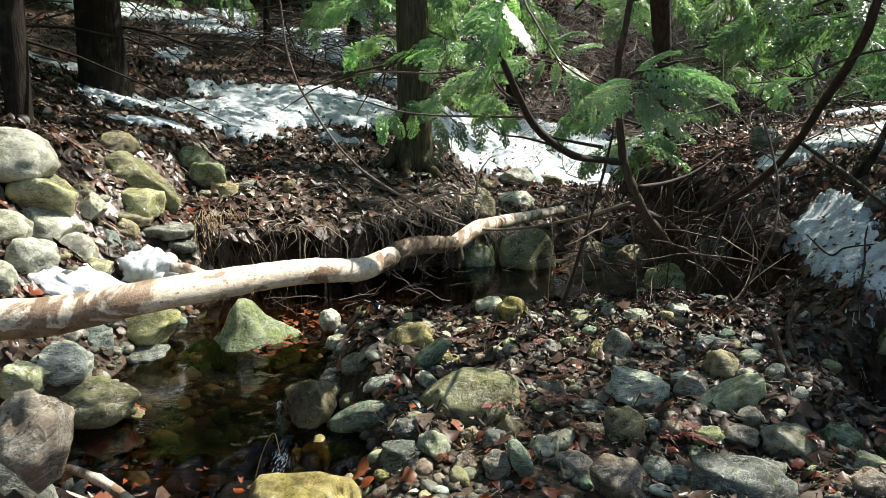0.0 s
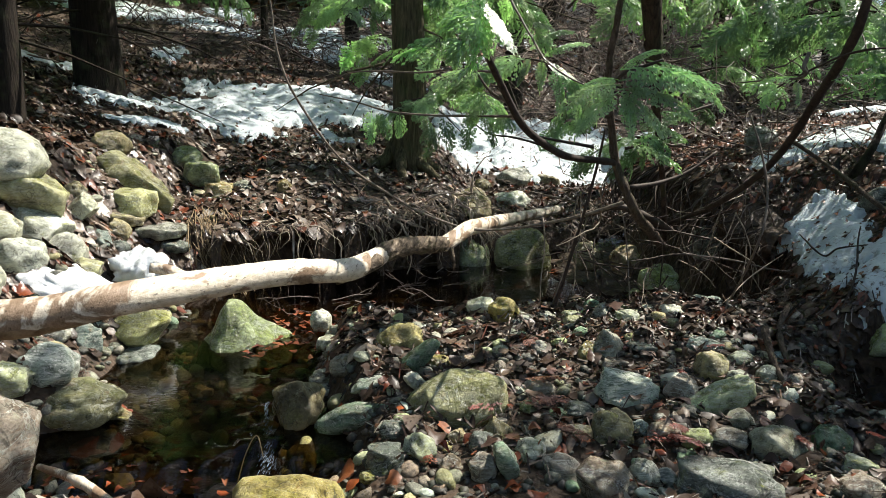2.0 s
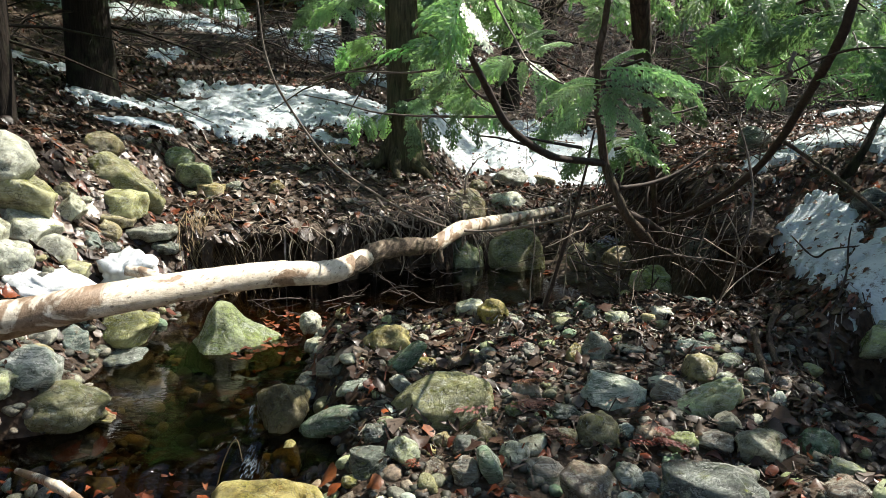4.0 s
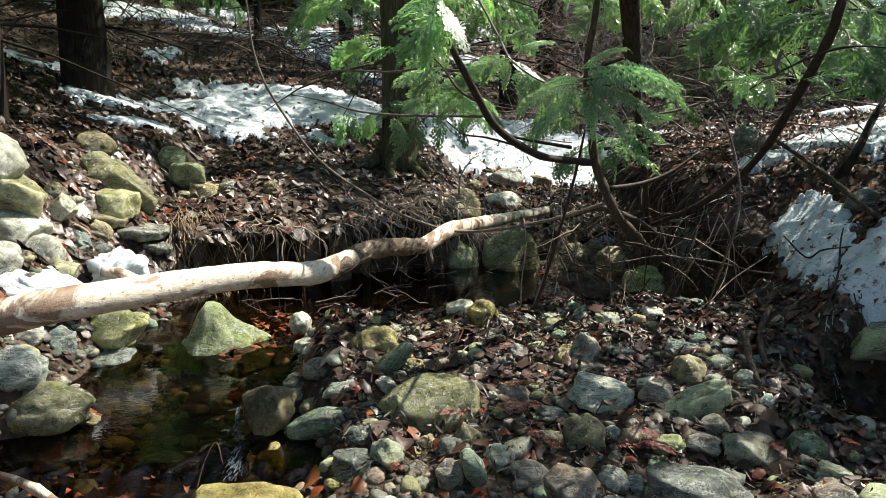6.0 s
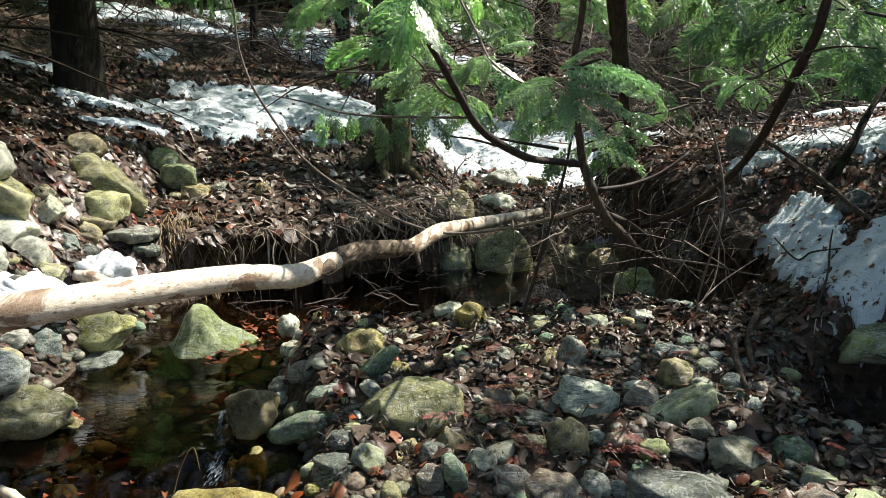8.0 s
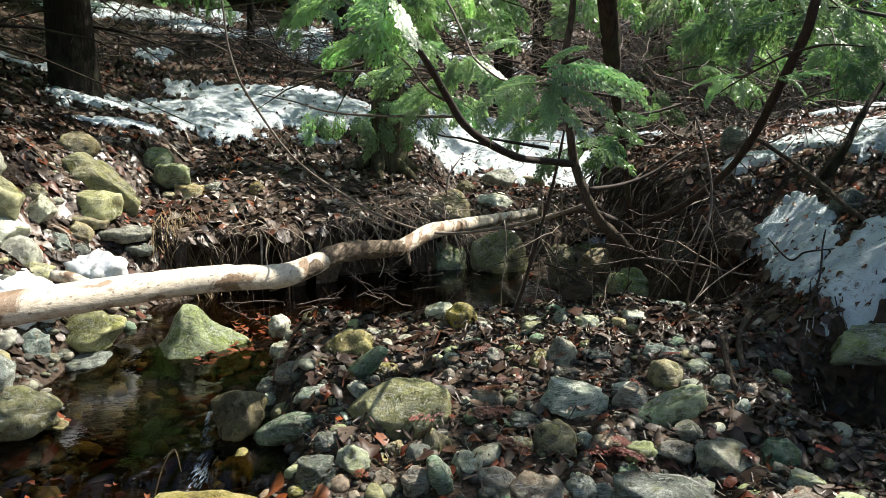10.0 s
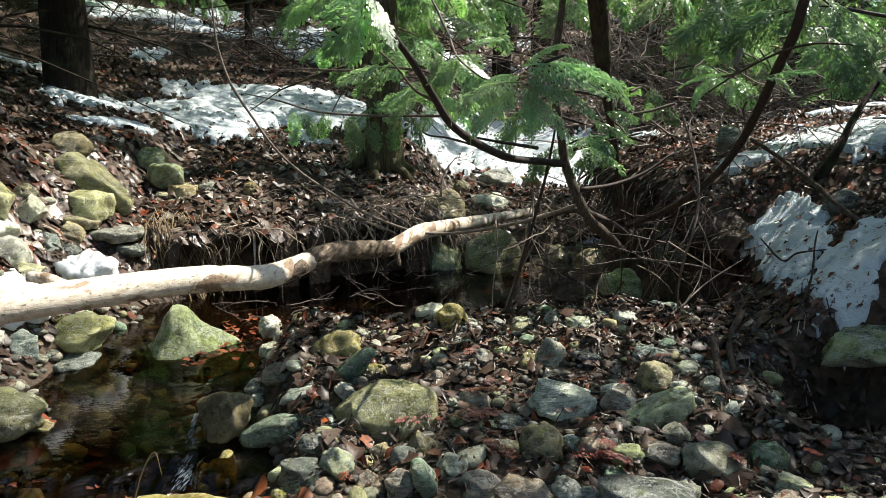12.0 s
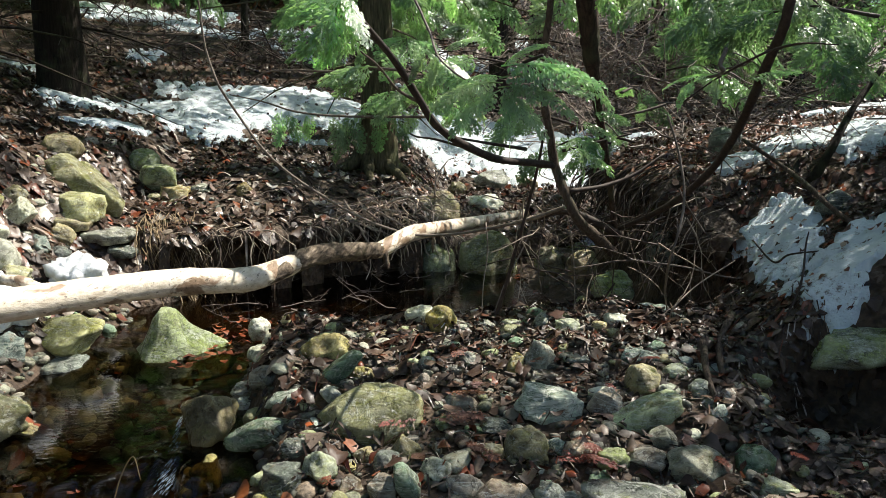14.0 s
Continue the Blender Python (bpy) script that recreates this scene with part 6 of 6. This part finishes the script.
hanging_boughs(shade_tree, Matrix.Translation(-shade_tree.location), 4, (1.95, 2.6, 1.65, 2.35, 2.9, 1.9), 0.17, CEDAR_SHADED, 56, 8)
# Tall conifers added behind to close a sky gap mirrored in the pool.
for wx, wy in ((-4.6, 12.6), (-3.2, 13.6), (-6.0, 11.0), (-2.0, 14.2), (-7.2, 9.2), (-0.6, 15.0)):
    tree(wx, wy, 2, 2, 31 * wx, 1.0)
tree(-1.05, 9.2, 1, None, 80, 1.0)
# Tree added so that its unseen crown shades the large snow patch.
tree(0.9, 8.8, 1, 7, 15, 1.3)
for wx, wy, s in ((-4.6, 9.2, 1.0), (-4.3, 11.2, 1.1), (-3.2, 11.0, 1.0), (-2.3, 11.6, 1.1), (-1.4, 12.2, 1.1), (-0.5, 12.4, 1.0), (5.0, 7.4, 1.1), (4.4, 12.2, 1.1)):
    tree(wx, wy, 1, 5, 50 * wx, s, "bushy young conifer on the wooded hillside")



# ---- fallen leaves ----
def leaf_drift(name, label, xs, ys, size, material, seed, lift=0.004, curl=1.0, ragged=0.03, level=-9.0):
    """Small curled leaves lying on the ground at the given places."""
    g = np.random.default_rng(seed)
    n = len(xs)
    s, w = np.meshgrid(np.linspace(0, 1, 6), [-1, 0, 1], indexing="ij")
    s, w = s.ravel(), w.ravel()
    prof = np.array([0.03, 0.30, 0.43, 0.38, 0.20, 0.01])[np.repeat(np.arange(6), 3)]
    k = g.uniform(*size, n)[:, None]
    asp = g.uniform(0.4, 1.2, n)[:, None]
    lx, ly = (s - 0.5)[None] * k, (w * prof)[None] * k * asp
    ly = ly * (1 + 6 * ragged * g.normal(size=(n, 18))) + k * 0.02 * g.normal(size=(n, 18))
    c1, c2 = g.normal(size=(n, 1)) * 0.9 * curl, g.normal(size=(n, 1)) * 1.3 * curl
    lz = (c1 * (s - 0.5)[None] ** 2 + c2 * (w * prof)[None] ** 2) * k + 0.022 * k * g.normal(size=(n, 18))
    lz -= lz.min(1, keepdims=True) * 0.8
    yaw, p, r = g.uniform(0, 6.283, n)[:, None], g.normal(size=(n, 1)) * 0.35 * min(1, curl), g.normal(size=(n, 1)) * 0.35 * min(1, curl)
    d = 0.02
    h = np.maximum(top_height(xs, ys), level)
    gx, gy = (np.maximum(top_height(xs + d, ys), level) - h) / d, (np.maximum(top_height(xs, ys + d), level) - h) / d
    gx, gy = np.clip(gx, -0.8, 0.8)[:, None], np.clip(gy, -0.8, 0.8)[:, None]
    x1, y1 = lx * np.cos(yaw) - ly * np.sin(yaw), lx * np.sin(yaw) + ly * np.cos(yaw)
    z1 = lz + x1 * (gx + p * 0.6) + y1 * (gy + r * 0.6)
    v = np.stack([xs[:, None] + x1, ys[:, None] + y1, (h + lift)[:, None] + z1 + g.uniform(0, 0.012, n)[:, None]], -1).reshape(-1, 3)
    quad = np.array([(3 * a + b, 3 * a + b + 1, 3 * a + b + 4, 3 * a + b + 3) for a in range(5) for b in range(2)])
    faces = (quad[None] + 18 * np.arange(n)[:, None, None]).reshape(-1, 4)
    me = bpy.data.meshes.new(name)
    me.from_pydata(v.tolist(), [], faces.tolist())
    me.polygons.foreach_set("use_smooth", [True] * len(me.polygons))
    me.materials.append(material)
    return tagged(new(name, me), label, "leaves", kind="stuff")


def leaf_places(count, box, seed, low=0.0, high=9.0, clear_snow=0.9, lumpy=0.5):
    g = np.random.default_rng(seed)
    x, y = g.uniform(box[0], box[2], count), g.uniform(box[1], box[3], count)
    h = top_height(x, y)
    keep = (h > low) & (h < high) & ~(in_snow(x, y) & (g.random(count) < clear_snow))
    keep &= ripple(x, y, 0.35, 9.0) + g.normal(size=count) * 0.6 > -1 + lumpy
    return x[keep], y[keep]


leaf_drift("leaf_litter", "brown and grey dead leaves among the cobbles", *leaf_places(1100, (-0.5, 1.4, 1.5, 3.1), 61, 0.0), (0.018, 0.045), DAMP_SHADED, 62, 0.012)
leaf_drift("broad_leaves", "crumpled brown and maroon leaves lying between the cobbles", *leaf_places(800, (-0.4, 1.5, 1.4, 3.1), 87, 0.0, lumpy=0.3), (0.03, 0.07), BROAD_LEAF, 88, 0.014, 0.5, 0.025)
leaf_drift("broad_leaves", "crumpled grey-brown leaves on the litter of the banks", *leaf_places(900, (-2.4, 2.6, 2.4, 5.6), 89, 0.06, lumpy=0.4), (0.035, 0.065), BROAD_LEAF, 90, 0.012, 0.6, 0.025)
leaf_drift("floating_leaves", "red-brown wet leaves floating along the pool edge", *leaf_places(60, (-1.15, 1.5, -0.5, 1.84), 91, -0.3, lumpy=0.4), (0.018, 0.036), WET_LEAF, 92, 0.0, 0.7, 0.03, -0.05)
leaf_drift("floating_leaves", "red-brown wet leaves gathered along the gravel edge", *leaf_places(420, (-0.75, 2.6, 0.55, 3.35), 101, -0.16, 0.04, lumpy=0.5), (0.02, 0.048), WET_LEAF, 102, 0.002, 0.6, 0.03, -0.014)
leaf_drift("leaf_litter", "dead leaves on the ground downstream", *leaf_places(17000, (-5, -4, 5, 1.35), 93, -0.2, lumpy=0.2), (0.035, 0.08), LITTER, 94)
leaf_drift("leaf_litter", "dead leaves on the outer banks of the creek", *(lambda q: (q[0][np.abs(q[0]) > 2.2], q[1][np.abs(q[0]) > 2.2]))(leaf_places(11000, (-7, 1.35, 7, 5.6), 95, -0.2, lumpy=0.2)), (0.035, 0.08), LITTER, 96)
leaf_drift("leaf_litter", "curled brown dead leaves covering the left bank", *leaf_places(5600, (-3.0, 2.3, 0.3, 5.6), 63, 0.05, lumpy=0.25), (0.03, 0.085), LITTER, 64, 0.004, 0.65)
leaf_drift("leaf_litter", "curled dead leaves between the stones of the bank", *leaf_places(1700, (-2.5, 2.7, -1.2, 4.7), 109, 0.1, lumpy=0.0), (0.03, 0.07), DAMP_SHADED, 110, 0.006, 0.7)
# Wet leaves whose dark colour also stands for shade below the limbs.
leaf_drift("leaf_litter", "wet leaves, coloured darker for shade, under the leaning limbs", *leaf_places(2600, (0.3, 2.3, 1.8, 3.25), 65, 0.1, lumpy=0.2), (0.018, 0.042), DAMP_SHADED, 66)
leaf_drift("leaf_litter", "rust-brown dead leaves covering the right bank", *leaf_places(5200, (0.9, 3.0, 3.2, 5.0), 83, 0.3, lumpy=0.1), (0.018, 0.046), RED_LITTER, 84)
leaf_drift("leaf_litter", "curled brown dead leaves beside the upper creek", *leaf_places(2600, (0.1, 4.6, 3.0, 6.2), 85, 0.12, lumpy=0.2), (0.022, 0.055), DAMP_SHADED, 86)
# Dark litter here and round the cedars paints in the hillside's shade.
leaf_drift("leaf_litter", "dead leaves on the wooded hillside", *leaf_places(8500, (-5, 5.4, 5, 11.5), 67, 0.1, lumpy=0.3), (0.04, 0.09), DAMP_SHADED, 68)
leaf_drift("leaf_litter", "rusty dead leaves high on the wooded slope", *leaf_places(6000, (-5, 10.5, 8, 18), 99, 0.1, lumpy=0.2), (0.09, 0.17), RED_LITTER, 100)
leaf_drift("leaf_litter", "dead leaves scattered on the snow", *(lambda q: (q[0][in_snow(*q)], q[1][in_snow(*q)]))(leaf_places(2600, (-4, 3.3, 3.2, 9.0), 73, 0.1, clear_snow=0.0)), (0.018, 0.045), DAMP_SHADED, 74, 0.04)
leaf_drift("leaf_litter", "red-brown leaf scraps in drifts on the dirty snow", *(lambda q: (q[0][in_snow(*q)], q[1][in_snow(*q)]))(leaf_places(2600, (1.2, 2.2, 2.6, 3.9), 97, 0.1, clear_snow=0.0, lumpy=1.5)), (0.010, 0.024), RED_LITTER, 98, 0.034)
leaf_drift("leaf_litter", "dead leaves round the foot of the cedars", *leaf_places(5000, (-3.2, 5.0, 2.2, 7.6), 78, 0.1, lumpy=0.0), (0.03, 0.07), DAMP_SHADED, 79)
leaf_drift("leaf_litter", "wet brown leaves and earth below the snowy bank", *leaf_places(650, (1.02, 1.5, 1.75, 2.5), 105, -0.2, lumpy=0.0), (0.02, 0.045), DAMP_SHADED, 106, 0.012, 0.6)
leaf_drift("leaf_litter", "wet dead leaves at the foot of the stony bank", *leaf_places(420, (-1.55, 2.3, -0.85, 3.6), 107, -0.02, lumpy=0.2), (0.025, 0.06), DAMP_SHADED, 108, 0.012, 0.6)
leaf_drift("leaf_litter", "wet rusty leaves between the snow patches of the bank", *leaf_places(900, (1.35, 2.3, 2.1, 3.1), 111, 0.1, lumpy=0.0), (0.016, 0.042), DAMP_SHADED, 112, 0.01, 0.7)
leaf_drift("leaf_litter", "wet dead leaves on the near bank", *leaf_places(1500, (-2.2, 1.0, -0.85, 2.5), 81, 0.0, lumpy=0.1), (0.018, 0.042), DAMP_SHADED, 82)
leaf_drift("sunken_leaves", "orange-brown leaves sunk in the creek", *leaf_places(900, (-1.3, 1.3, 0.9, 4.3), 69, -0.2, -0.02, lumpy=0.8), (0.03, 0.07), WET_LEAF, 70, 0.01, 0.4)
leaf_drift("sunken_leaves", "large orange leaves just under the water", np.array([-0.69, -0.64, -0.95, -1.02, -0.70, -0.86, -0.60, -0.98]), np.array([2.49, 2.50, 1.98, 2.05, 1.73, 1.62, 1.70, 1.70]), (0.06, 0.11), WET_LEAF, 103, 0.0, 0.2, 0.03, -0.09)
leaf_drift("floating_leaves", "rust-red wet leaves caught at the water's edge", *leaf_places(500, (-1.2, 1.5, 0.9, 3.4), 71, -0.06, 0.03, lumpy=0.9), (0.025, 0.05), WET_LEAF, 72, 0.015, 0.8)


def crumbs(name, label, count, box, low, size, seed):
    """Needles, twig ends and leaf scraps, a few millimetres wide."""
    x, y = leaf_places(count, box, seed, low, clear_snow=0.97, lumpy=0.1)
    g = np.random.default_rng(seed + 1)
    n = len(x)
    long, wide, yaw = g.uniform(*size, n), g.uniform(0.0012, 0.006, n), g.uniform(0, 6.283, n)
    dx, dy = np.cos(yaw) * long / 2, np.sin(yaw) * long / 2
    wx, wy = -np.sin(yaw) * wide / 2, np.cos(yaw) * wide / 2
    tilt = g.normal(size=n) * 0.35 * long
    roll = g.normal(size=n) * 0.5 * wide

    def corner(a, b):
        cx, cy = x + a * dx + b * wx, y + a * dy + b * wy
        return np.stack([cx, cy, top_height(cx, cy) + 0.006 + np.abs(tilt) * (1 + a * np.sign(tilt)) * 0.5 + b * roll + lift], -1)

    lift = g.uniform(0, 0.02, n)
    v = np.stack([corner(-1, -1), corner(1, -0.6), corner(1, 0.6), corner(-1, 1)], 1).reshape(-1, 3)
    me = bpy.data.meshes.new(name)
    me.from_pydata(v.tolist(), [], (np.arange(4)[None] + 4 * np.arange(n)[:, None]).tolist())
    me.materials.append(LITTER)
    return tagged(new(name, me), label, "debris", kind="stuff")


crumbs("litter_crumbs", "needles and leaf scraps between the cobbles", 9000, (-0.5, 1.4, 1.5, 3.1), -0.02, (0.008, 0.04), 75)
crumbs("litter_crumbs", "needles and leaf scraps on the banks", 12000, (-3.0, 2.3, 3.0, 6.2), 0.05, (0.010, 0.055), 77)


def dead_sprays():
    g = np.random.default_rng(81)
    for x, y, s in [(0.23, 2.06, 0.19), (0.19, 2.03, 0.17), (0.28, 2.15, 0.15), (0.25, 1.98, 0.16), (0.39, 1.79, 0.15), (0.42, 1.80, 0.12), (0.57, 1.82, 0.16), (0.54, 1.79, 0.15), (0.59, 1.83, 0.12), (0.93, 1.70, 0.08), (0.29, 2.33, 0.09), (0.63, 1.82, 0.1), (0.06, 2.34, 0.08), (1.10, 1.76, 0.07), (0.53, 2.27, 0.08), (0.34, 2.14, 0.1), (-0.35, 2.76, 0.07), (0.86, 2.25, 0.07), (0.75, 2.08, 0.07), (0.02, 1.74, 0.09), (-0.66, 2.94, 0.05), (1.07, 2.25, 0.07)]:
        h = float(ground_height(x, y))
        ob = new("dead_cedar_spray", spray_mesh(DEAD_SPRAY, int(g.integers(6))))
        ob.matrix_world = pose(x, y, h + 0.035, g.uniform(-15, 15), g.uniform(-10, 5), g.uniform(0, 360)) @ Matrix.Diagonal((0.8 * s, 0.6 * s, 0.5 * s, 1))
        tagged(ob, "rust-red dead cedar spray lying on the stones", "cedar spray", "dead cedar sprays")


dead_sprays()
